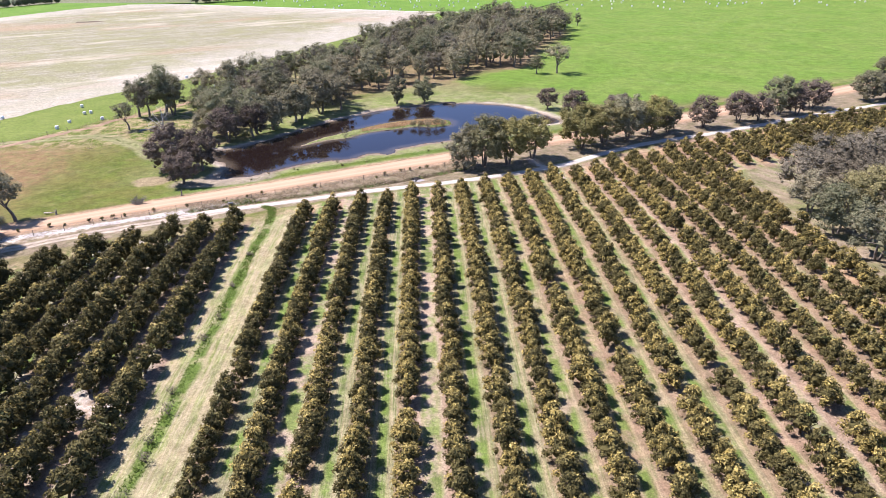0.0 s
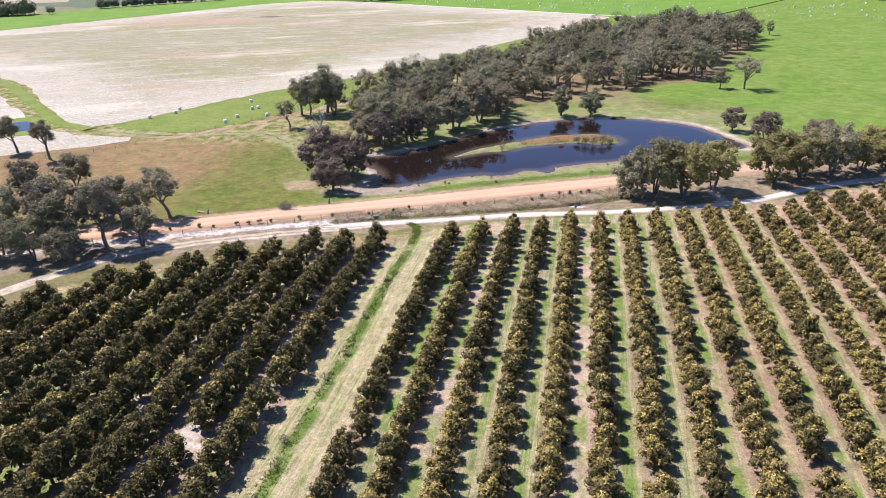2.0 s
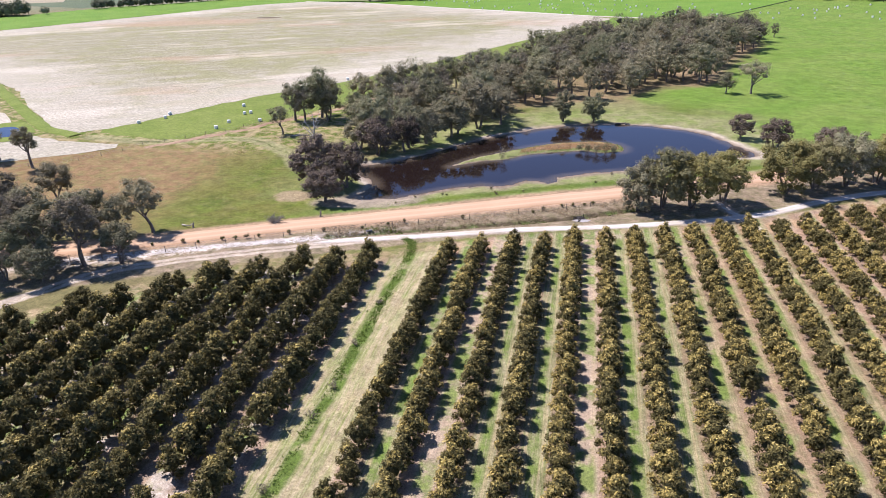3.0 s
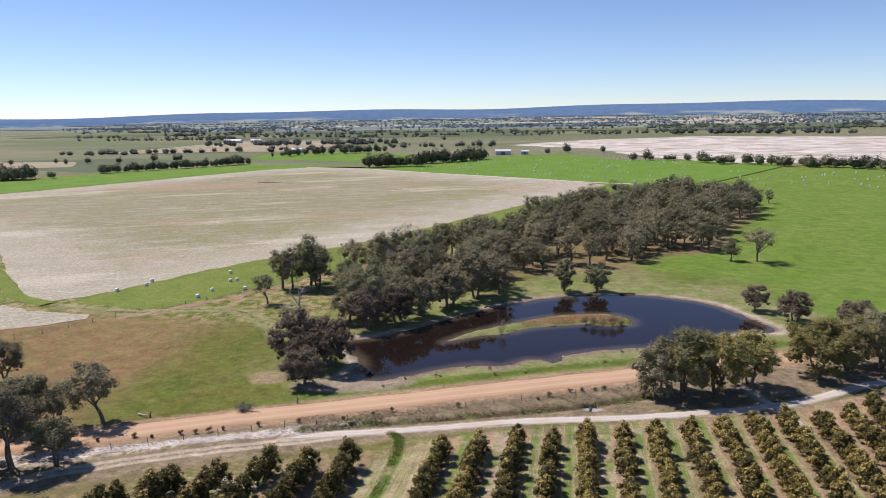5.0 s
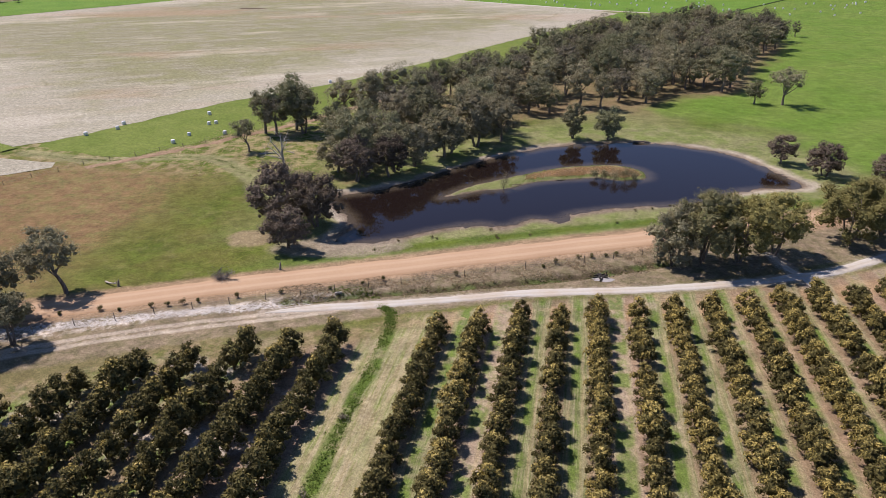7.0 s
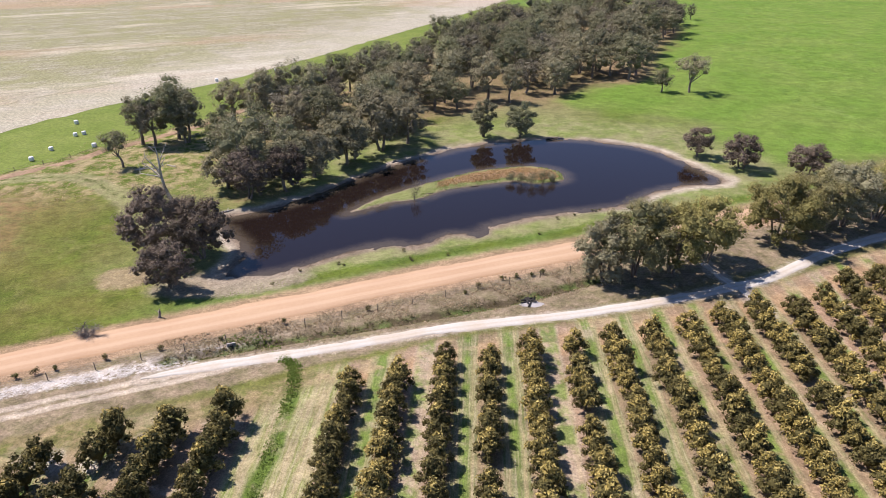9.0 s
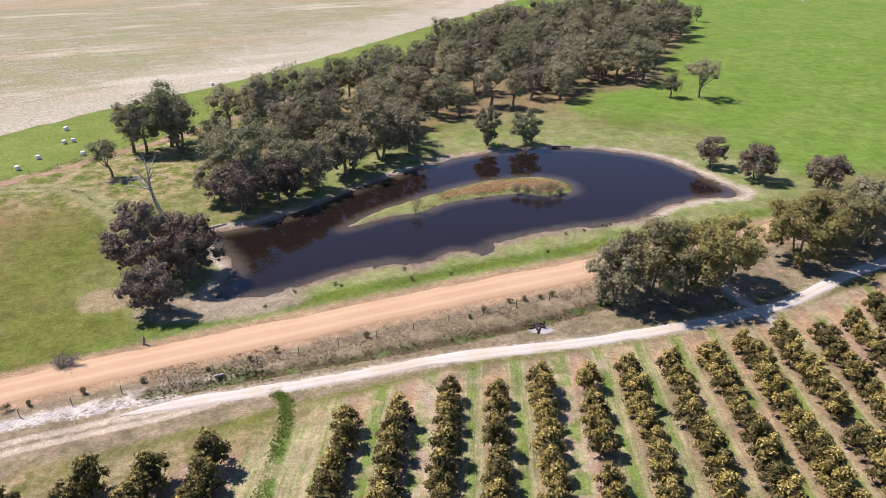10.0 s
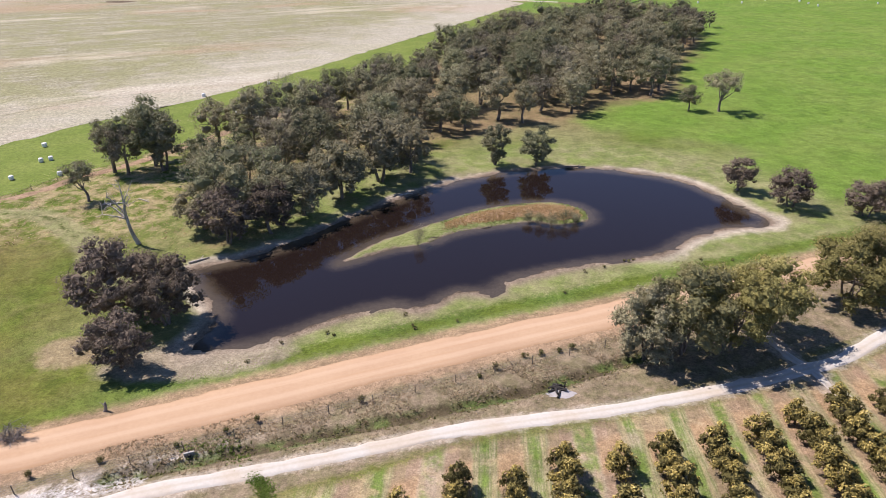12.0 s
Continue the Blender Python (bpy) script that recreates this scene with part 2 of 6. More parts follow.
class Pile:
    """Faces collected into one mesh."""

    def __init__(self):
        self.v, self.f, self.t, self.n, self.extra = [], [], [], 0, []

    def put(self, verts, faces, extra=0.0):
        faces = np.asarray(faces, int)
        if len(faces):
            (self.f if faces.shape[1] == 4 else self.t).append(faces + self.n)
        self.v.append(np.asarray(verts, float))
        self.extra.append(np.broadcast_to(extra, (len(verts),)))
        self.n += len(verts)

    def tube(self, path, radii, sides=6):
        path = np.asarray(path, float)
        rings = []
        for i, p in enumerate(path):
            w = path[min(i + 1, len(path) - 1)] - path[max(i - 1, 0)]
            w = w / max(np.linalg.norm(w), 1e-9)
            u = np.cross(w, (0.31, 0.95, 0.1))
            u /= max(np.linalg.norm(u), 1e-9)
            k = np.cross(w, u)
            a = np.linspace(0, 2 * np.pi, sides, endpoint=False)
            rings.append(p + radii[i] * (np.outer(np.cos(a), u) + np.outer(np.sin(a), k)))
        faces = [(r * sides + s, r * sides + (s + 1) % sides, (r + 1) * sides + (s + 1) % sides, (r + 1) * sides + s) for r in range(len(path) - 1) for s in range(sides)]
        self.put(np.concatenate(rings), faces)
        if sides in (4, 6):
            last = (len(path) - 1) * sides
            caps = [(last, last + 1, last + 2, last + 3)] + ([(last + 3, last + 4, last + 5, last)] if sides == 6 else [])
            self.f.append(np.array(caps) + self.n - len(path) * sides)

    def leaves(self, centres, normals, length, width, rng, extra=0.0):
        """A slanted, pointed spray of leaves at each place."""
        n = len(centres)
        if not n:
            return
        normals = normals / np.maximum(np.linalg.norm(normals, axis=1, keepdims=True), 1e-6)
        r = rng.normal(size=(n, 3))
        u = np.cross(normals, r)
        u /= np.maximum(np.linalg.norm(u, axis=1, keepdims=True), 1e-6)
        w = np.cross(normals, u)
        ln = length * rng.uniform(0.6, 1.35, (n, 1))
        wd = width * rng.uniform(0.6, 1.35, (n, 1))
        bow = normals * wd * 0.3
        v = np.stack([centres - u * ln * 0.5 - bow, centres + u * ln * 0.1 + w * wd * 0.52 - bow, centres + u * ln * 0.5 - w * wd * 0.3], 1)
        e = np.repeat(np.broadcast_to(extra, (n,)), 3)
        self.put(v.reshape(-1, 3), np.arange(3 * n).reshape(n, 3), e)

    def mesh(self, name, key=None, smooth_shade=False):
        return quads_mesh(name, np.concatenate(self.v), np.concatenate(self.f) if self.f else np.zeros((0, 4), int), {key: np.concatenate(self.extra)} if key else None, smooth_shade, np.concatenate(self.t) if self.t else None)


def ball_points(n, rng):
    v = rng.normal(size=(n, 3))
    return v / np.linalg.norm(v, axis=1, keepdims=True)


# ================= materials =================


def ground_material():
    m = Net("paddock_ground")
    big, mid = m.noise(0.018, 3), m.noise(0.11, 4, 0.6)
    fine = m.step(m.add(m.mul(m.noise(1.1, 6, 0.75), 0.5), m.mul(m.noise(5.0, 3, 0.8), 0.5)), 0.34, 0.66)
    tuft = m.step(m.noise(3.5, 4, 0.8), 0.3, 0.7)
    pond, road, orch, u = m.attr("pond"), m.attr("road"), m.attr("orchard"), m.attr("row")
    track, low, ditch, grove, past = m.attr("track"), m.attr("low_track"), m.attr("ditch"), m.attr("grove"), m.attr("pasture")
    tan = m.mix(fine, (0.26, 0.19, 0.10), (0.40, 0.32, 0.19))
    green = m.mix(fine, (0.07, 0.105, 0.014), (0.125, 0.168, 0.028))
    lush = m.mix(tuft, (0.065, 0.115, 0.022), (0.125, 0.185, 0.036))
    red = m.mix(fine, (0.24, 0.145, 0.095), (0.36, 0.24, 0.17))
    brown = m.mix(m.step(m.noise(0.4, 5, 0.75), 0.42, 0.66), m.mix(fine, (0.165, 0.105, 0.05), (0.26, 0.17, 0.085)), m.mix(fine, (0.145, 0.13, 0.045), (0.235, 0.205, 0.08)))
    sward_dry = m.mix(fine, (0.15, 0.165, 0.06), (0.235, 0.24, 0.105))
    # open country: olive and straw
    col = m.mix(m.step(big, 0.38, 0.62), m.mix(fine, (0.10, 0.11, 0.035), (0.16, 0.155, 0.06)), m.mix(fine, (0.17, 0.145, 0.07), (0.22, 0.18, 0.09)))
    # far ground goes paler and bluer with distance: haze painted into its colour
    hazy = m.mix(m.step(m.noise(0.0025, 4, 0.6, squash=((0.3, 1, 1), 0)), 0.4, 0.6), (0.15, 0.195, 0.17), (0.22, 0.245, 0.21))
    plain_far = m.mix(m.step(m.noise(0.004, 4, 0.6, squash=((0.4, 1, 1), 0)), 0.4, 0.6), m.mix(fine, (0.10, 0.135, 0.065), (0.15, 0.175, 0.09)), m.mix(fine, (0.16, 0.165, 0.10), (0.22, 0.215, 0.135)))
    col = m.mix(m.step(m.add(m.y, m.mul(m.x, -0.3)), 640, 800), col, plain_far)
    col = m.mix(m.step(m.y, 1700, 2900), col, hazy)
    # paddock west of the pond, green below and burnt brown further off
    west = m.add(m.mul(m.sub(mid, 0.5), 30.0), m.add(m.x, m.mul(m.sub(big, 0.5), 60.0)))
    paddock = m.mix(m.step(west, -80, -104), m.mix(m.step(mid, 0.3, 0.7), green, m.mix(fine, (0.10, 0.106, 0.022), (0.155, 0.15, 0.04))), brown)
    paddock = m.mix(m.mul(m.step(m.noise(0.22, 6, 0.72), 0.5, 0.66), 0.3), paddock, m.mix(fine, (0.145, 0.15, 0.05), (0.225, 0.21, 0.09)))
    col = m.mix(m.mul(m.band(m.y, 128, 240, 10), m.step(m.x, 20, -40)), col, paddock)
    # straw-coloured rough grass north of the pond
    rough_grass = m.mix(m.step(m.noise(0.35, 5, 0.7), 0.4, 0.62), green, m.mix(fine, (0.25, 0.20, 0.10), (0.36, 0.31, 0.17)))
    col = m.mix(m.mul(m.band(m.y, 190, 300, 8), m.step(m.x, -25, -50)), col, rough_grass)
    # sown pasture
    pasture = m.mix(m.step(m.noise(0.05, 4, 0.6), 0.35, 0.65), m.mix(tuft, (0.088, 0.165, 0.02), (0.135, 0.225, 0.038)), m.mix(tuft, (0.115, 0.182, 0.03), (0.165, 0.235, 0.052)))
    pasture = m.mix(m.mul(m.step(m.noise(0.09, 5, 0.7, squash=((1, 0.35, 1), 25)), 0.62, 0.75), 0.28), pasture, (0.21, 0.26, 0.09))
    edge = m.add(past, m.mul(m.sub(mid, 0.5), 14.0))
    col = m.mix(m.step(edge, 3.0, -6.0), col, pasture)
    # dry, trodden turning place east of the rows
    turning = m.mul(m.band(m.x, 58, 135, 4), m.band(m.y, 40, 168, 5))
    col = m.mix(turning, col, m.mix(m.step(m.noise(0.3, 4, 0.65, squash=((1, 0.3, 1), 20)), 0.4, 0.62), m.mix(fine, (0.21, 0.165, 0.105), (0.32, 0.265, 0.18)), m.mix(fine, (0.12, 0.13, 0.05), (0.20, 0.20, 0.09))))
    # brook and its rank grass
    brook = m.add(m.attr("brook"), m.mul(m.sub(m.noise(0.5, 4, 0.7), 0.5), 3.0))
    col = m.mix(m.mul(m.step(brook, 3.4, 1.8), 0.6), col, m.mix(fine, (0.20, 0.20, 0.09), (0.33, 0.31, 0.18)))
    col = m.mix(m.mul(m.step(brook, 0.9, 0.2), m.step(m.noise(0.35, 5, 0.75), 0.42, 0.56)), col, m.mix(fine, (0.05, 0.065, 0.014), (0.09, 0.12, 0.025)))
    # green grass behind the pond and along the front of the grove
    col = m.mix(m.mul(m.attr("lawn"), m.step(mid, 0.2, 0.5)), col, m.mix(m.step(big, 0.42, 0.58), green, sward_dry))
    # litter under the grove
    col = m.mix(m.mul(m.step(fine, 0.2, 0.5, 0.0, 0.7), m.step(m.add(grove, m.mul(m.sub(mid, 0.5), 16.0)), 2.0, -3.0)), col, m.mix(mid, (0.17, 0.11, 0.065), (0.30, 0.21, 0.13)))
    # grass between the road and the pond, sandy shore, wet mud
    near = m.add(pond, m.mul(m.sub(mid, 0.5), 5.0))
    sward = m.mix(m.step(m.noise(0.22, 4, 0.6), 0.35, 0.65), m.mix(fine, (0.185, 0.195, 0.085), (0.27, 0.265, 0.13)), m.mix(fine, (0.125, 0.165, 0.045), (0.185, 0.225, 0.07)))
    col = m.mix(m.mul(m.step(near, 24, 12), m.step(m.add(m.x, m.mul(m.sub(mid, 0.5), 25.0)), -66, -52)), col, sward)
    col = m.mix(m.mul(m.band(m.add(road, m.mul(m.sub(fine, 0.5), 2.0)), 5.6, 8.6, 1.0), m.step(m.x, -75, -50)), col, m.mix(m.step(mid, 0.35, 0.6), lush, green))
    sand_wide = m.add(pond, m.mul(m.sub(m.noise(0.16, 4, 0.6), 0.5), 9.0))
    sand = m.mix(fine, (0.34, 0.29, 0.21), (0.52, 0.46, 0.36))
    col = m.mix(m.mul(m.step(sand_wide, 4.0, 0.6), 0.85), col, m.mix(m.noise(0.6, 4, 0.7), (0.16, 0.145, 0.085), (0.28, 0.25, 0.155)))
    col = m.mix(m.mul(m.step(sand_wide, 2.6, 1.0), m.step(m.add(m.mul(m.x, -0.55), m.y), 192, 202)), col, sand)
    beach = m.top(m.step(m.x, 6, 20), m.mul(m.step(m.x, -48, -52), m.step(m.x, -66, -61)))
    col = m.mix(m.mul(m.step(m.add(pond, m.mul(m.sub(m.noise(0.3, 4, 0.65), 0.5), 4.0)), 4.2, 1.8), m.mul(beach, 0.9)), col, m.mix(fine, (0.34, 0.30, 0.225), (0.49, 0.44, 0.35)))
    col = m.mix(m.step(m.add(pond, m.mul(m.sub(mid, 0.5), 3.0)), 2.4, 0.5), col, m.mix(fine, (0.16, 0.125, 0.09), (0.26, 0.21, 0.155)))
    col = m.mix(m.step(m.add(pond, m.mul(m.sub(fine, 0.5), 0.8)), 0.5, -0.1), col, m.mix(fine, (0.07, 0.053, 0.037), (0.13, 0.10, 0.07)))
    # bare mud flat and trampled patch beside the pond's western end
    flat = m.add(m.add(m.do("POWER", m.do("DIVIDE", m.add(m.x, 51.0), 12.0), 2.0), m.do("POWER", m.do("DIVIDE", m.sub(m.add(m.y, m.mul(m.x, -0.25)), 170.0), 5.0), 2.0)), m.mul(m.sub(m.noise(0.35, 5, 0.7), 0.5), 1.2))
    col = m.mix(m.mul(m.step(flat, 1.25, 0.55), 0.85), col, m.mix(fine, (0.22, 0.18, 0.13), (0.36, 0.31, 0.235)))
    patch = m.add(m.add(m.do("POWER", m.do("DIVIDE", m.add(m.x, 68.5), 5.0), 2.0), m.do("POWER", m.do("DIVIDE", m.sub(m.y, 157.5), 4.5), 2.0)), m.mul(m.sub(m.noise(0.4, 5, 0.7), 0.5), 1.6))
    col = m.mix(m.mul(m.step(patch, 1.1, 0.4), 0.75), col, m.mix(fine, (0.25, 0.18, 0.11), (0.38, 0.30, 0.20)))
    # rushes on the island
    isle = m.add(m.attr("island"), m.mul(m.sub(fine, 0.5), 1.0))
    col = m.mix(m.step(isle, -0.3, -0.9), col, m.mix(m.step(tuft, 0.3, 0.7), (0.12, 0.16, 0.04), (0.24, 0.25, 0.11)))
    col = m.mix(m.mul(m.step(isle, -1.8, -2.6), m.step(m.x, -24, -19)), col, m.mix(fine, (0.22, 0.14, 0.08), (0.36, 0.25, 0.15)))
    # road verges: bare earth to the north, dry grass, white sand and the drain to the south
    verge = m.add(road, m.mul(m.sub(m.noise(0.8, 4, 0.7), 0.5), 2.4))
    south = m.mix(m.step(m.noise(0.5, 5, 0.7), 0.38, 0.62), m.mix(fine, (0.19, 0.15, 0.098), (0.31, 0.25, 0.17)), m.mix(fine, (0.13, 0.115, 0.06), (0.22, 0.19, 0.11)))
    col = m.mix(m.mul(m.step(m.size(m.add(verge, 9.0)), 8.5, 7.0), m.step(orch, -1.0, 1.0)), col, south)
    white_sand = m.mix(fine, (0.42, 0.37, 0.30), (0.60, 0.55, 0.47))
    col = m.mix(m.mul(m.mul(m.band(verge, -8.6, -6.6, 0.8), m.step(m.x, -36, -46)), m.step(m.noise(0.7, 4), 0.4, 0.55)), col, white_sand)
    col = m.mix(m.mul(m.step(m.size(verge), 5.6, 3.8), 0.9), col, m.mix(fine, (0.27, 0.185, 0.11), (0.38, 0.27, 0.175)))
    # drain
    damp = m.add(ditch, m.mul(m.sub(m.noise(0.6, 4, 0.7), 0.5), 2.5))
    col = m.mix(m.mul(m.step(damp, 1.6, 0.5), 0.85), col, m.mix(m.step(m.noise(0.3, 3), 0.45, 0.6), m.mix(fine, (0.045, 0.035, 0.02), (0.10, 0.08, 0.045)), m.mix(fine, (0.05, 0.09, 0.02), (0.10, 0.15, 0.035))))
    # orchard floor: litter under the trees, mown grass with wheel tracks between
    row = m.do("DIVIDE", m.add(u, 26.5), ROW_STEP)
    index = m.do("FLOOR", m.add(row, 0.5))
    off = m.mul(m.sub(row, index), ROW_STEP)
    alley = m.do("FLOOR", row)
    middle = m.sub(m.mul(m.sub(m.sub(row, alley), 0.5), ROW_STEP), 0.0)
    lane = m.white(alley)
    grass_mix = m.step(m.add(m.mul(lane, 0.7), m.mul(m.noise(0.10, 4, 0.6), 0.8)), 0.5, 0.82)
    redness = m.step(m.add(m.mul(m.step(u, -2, 40), 0.72), m.mul(m.sub(m.white(m.add(alley, 7.3)), 0.5), 0.6)), 0.3, 0.7)
    floor_col = m.mix(grass_mix, m.mix(fine, (0.26, 0.20, 0.14), (0.39, 0.315, 0.23)), m.mix(fine, (0.105, 0.135, 0.042), (0.18, 0.205, 0.08)))
    streak = m.noise(1.0, 5, 0.75, squash=((2.6, 0.10, 1), 1.26))
    mown = m.step(m.noise(1.0, 4, 0.8, squash=((4.5, 0.16, 1), 1.26)), 0.38, 0.62)
    floor_col = m.mix(m.mul(mown, 0.45), floor_col, m.mix(fine, (0.37, 0.305, 0.21), (0.52, 0.45, 0.33)))
    floor_col = m.mix(m.mul(m.step(m.noise(2.2, 4, 0.8), 0.55, 0.68), 0.5), floor_col, m.mix(fine, (0.10, 0.085, 0.04), (0.16, 0.14, 0.06)))
    floor_col = m.mix(m.mul(m.mul(redness, m.step(m.noise(0.3, 4, 0.7), 0.3, 0.6)), 0.72), floor_col, red)
    ruts = m.mul(m.step(m.size(m.sub(m.size(middle), 0.85)), 0.42, 0.12), m.step(streak, 0.35, 0.6))
    floor_col = m.mix(m.mul(ruts, 0.55), floor_col, m.mix(fine, (0.33, 0.26, 0.15), (0.42, 0.34, 0.21)))
    centre_green = m.mul(m.step(m.add(m.size(middle), m.mul(lane, 0.7)), 1.5, 0.7), m.step(m.noise(0.2, 4, 0.7), 0.4, 0.58))
    floor_col = m.mix(m.mul(centre_green, 0.8), floor_col, m.mix(tuft, (0.085, 0.15, 0.022), (0.15, 0.235, 0.04)))
    litter = m.add(m.size(off), m.mul(m.sub(m.noise(0.7, 4, 0.65), 0.5), 1.2))
    floor_col = m.mix(m.mul(m.step(litter, 1.6, 1.0), 0.7), floor_col, m.mix(fine, (0.20, 0.135, 0.085), (0.32, 0.225, 0.15)))
    pale = m.mul(m.step(u, -37, -40), m.step(m.noise(0.14, 4, 0.65), 0.53, 0.62))
    floor_col = m.mix(m.mul(pale, 0.8), floor_col, m.mix(fine, (0.36, 0.31, 0.25), (0.54, 0.49, 0.42)))
    # grassed swale between the two blocks
    swale = m.band(u, -36.6, -28.0, 0.5)
    swale_col = m.mix(m.step(m.noise(0.5, 5, 0.7, squash=((1.8, 0.35, 1), 0)), 0.4, 0.62), m.mix(fine, (0.25, 0.21, 0.11), (0.36, 0.31, 0.18)), m.mix(fine, (0.13, 0.17, 0.04), (0.21, 0.245, 0.08)))
    lines = m.step(m.noise(1.0, 4, 0.8, squash=((3.4, 0.12, 1), 1.26)), 0.4, 0.62)
    swale_col = m.mix(m.mul(lines, 0.5), swale_col, m.mix(fine, (0.34, 0.30, 0.18), (0.50, 0.45, 0.31)))
    wheel = m.step(m.size(m.sub(m.size(m.sub(u, -30.0)), 0.8)), 0.4, 0.1)
    swale_col = m.mix(m.mul(wheel, 0.5), swale_col, m.mix(fine, (0.33, 0.28, 0.16), (0.42, 0.36, 0.23)))
    wander = m.add(u, m.mul(m.sub(m.noise(0.06, 2), 0.5), 4.0))
    swale_col = m.mix(m.mul(m.step(m.size(m.sub(wander, -33.0)), 1.2, 0.4), m.step(m.noise(0.25, 4, 0.6), 0.28, 0.54)), swale_col, lush)
    floor_col = m.mix(swale, floor_col, swale_col)
    sandy = m.mix(fine, (0.33, 0.25, 0.14), (0.45, 0.36, 0.22))
    headland = m.mul(m.step(orch, -7.0, -3.0), m.step(u, -26, -34))
    floor_col = m.mix(m.mul(headland, 0.85), floor_col, m.mix(m.step(m.noise(0.45, 5, 0.72), 0.4, 0.6), m.mix(fine, (0.09, 0.105, 0.025), (0.16, 0.165, 0.05)), m.mix(fine, (0.18, 0.145, 0.065), (0.29, 0.235, 0.125))))
    rust = m.mul(m.band(m.add(orch, m.mul(m.sub(mid, 0.5), 3.0)), -7.5, -2.6, 0.8), m.step(m.size(off), 1.7, 1.1))
    floor_col = m.mix(m.mul(rust, m.mul(m.step(u, -30, -27), 0.75)), floor_col, m.mix(fine, (0.28, 0.18, 0.095), (0.43, 0.30, 0.175)))
    floor_col = m.mix(m.mul(m.band(m.add(orch, m.mul(m.sub(mid, 0.5), 3.0)), -4.0, 1.0, 1.2), m.mul(m.step(m.noise(0.35, 4, 0.6), 0.5, 0.64), 0.7)), floor_col, sandy)
    col = m.mix(m.step(m.add(orch, m.mul(m.sub(fine, 0.5), 1.5)), 1.0, -1.0), col, floor_col)
    # grey stone chips along the farm track
    col = m.mix(m.mul(m.step(m.add(m.size(track), m.mul(m.sub(m.noise(0.9, 4, 0.7), 0.5), 2.4)), 1.9, 0.9), 0.45), col, white_sand)
    spoil = m.step(m.add(m.attr("spoil"), m.mul(m.sub(m.noise(0.9, 5, 0.75), 0.5), 3.0)), 1.5, 0.7)
    col = m.mix(m.mul(spoil, m.step(m.noise(1.3, 4, 0.8), 0.36, 0.56)), col, m.mix(fine, (0.36, 0.34, 0.31), (0.56, 0.54, 0.50)))
    twin = m.step(m.add(m.size(m.sub(low, 0.85)), m.mul(m.sub(fine, 0.5), 0.5)), 0.75, 0.3)
    col = m.mix(m.mul(twin, 0.85), col, m.mix(fine, (0.38, 0.32, 0.24), (0.52, 0.46, 0.37)))
    grain = m.add(m.mul(m.noise(8.0, 2, 0.8), 0.55), m.mul(m.noise(2.6, 3, 0.8), 0.45))
    col = m.tone(col, m.step(grain, 0.32, 0.68, 0.62, 1.34))
    col = m.tone(col, m.step(m.noise(0.33, 6, 0.75), 0.32, 0.68, 0.76, 1.18))
    relief = m.add(m.mul(fine, 0.5), m.mul(grain, 0.8))
    return m.finish(col, 0.95, relief, 0.55, 0.25, spec=0.1)


def dirt_road_material():
    m = Net("gravel_road")
    across = m.attr("across")
    fine, mid = m.noise(2.0, 5, 0.7), m.noise(0.12, 3)
    col = m.mix(fine, (0.37, 0.25, 0.155), (0.47, 0.34, 0.22))
    col = m.mix(m.step(mid, 0.3, 0.7), col, m.mix(fine, (0.35, 0.23, 0.14), (0.44, 0.31, 0.20)))
    lane = m.step(m.size(m.sub(m.size(across), 0.38)), 0.22, 0.05)
    col = m.mix(m.mul(lane, 0.4), col, (0.50, 0.38, 0.265))
    col = m.mix(m.mul(m.step(m.size(across), 0.75, 1.0), m.step(fine, 0.3, 0.6)), col, (0.33, 0.21, 0.12))
    streak = m.noise(0.9, 4, 0.7, squash=((0.05, 1.6, 1), 26))
    col = m.mix(m.mul(m.step(streak, 0.5, 0.7), 0.35), col, (0.38, 0.235, 0.13))
    return m.finish(col, 0.95, fine, 0.3, 0.08, spec=0.1)


def track_material():
    m = Net("limestone_track")
    across = m.attr("across")
    fine, mid = m.noise(2.2, 5, 0.7), m.noise(0.2, 3)
    col = m.mix(fine, (0.36, 0.345, 0.30), (0.56, 0.54, 0.49))
    col = m.mix(m.mul(m.step(mid, 0.4, 0.65), 0.6), col, m.mix(fine, (0.36, 0.30, 0.22), (0.48, 0.41, 0.32)))
    col = m.mix(m.mul(m.step(m.size(across), 0.3, 0.05), 0.35), col, (0.36, 0.32, 0.23))
    return m.finish(col, 0.95, fine, 0.4, 0.06, spec=0.1)


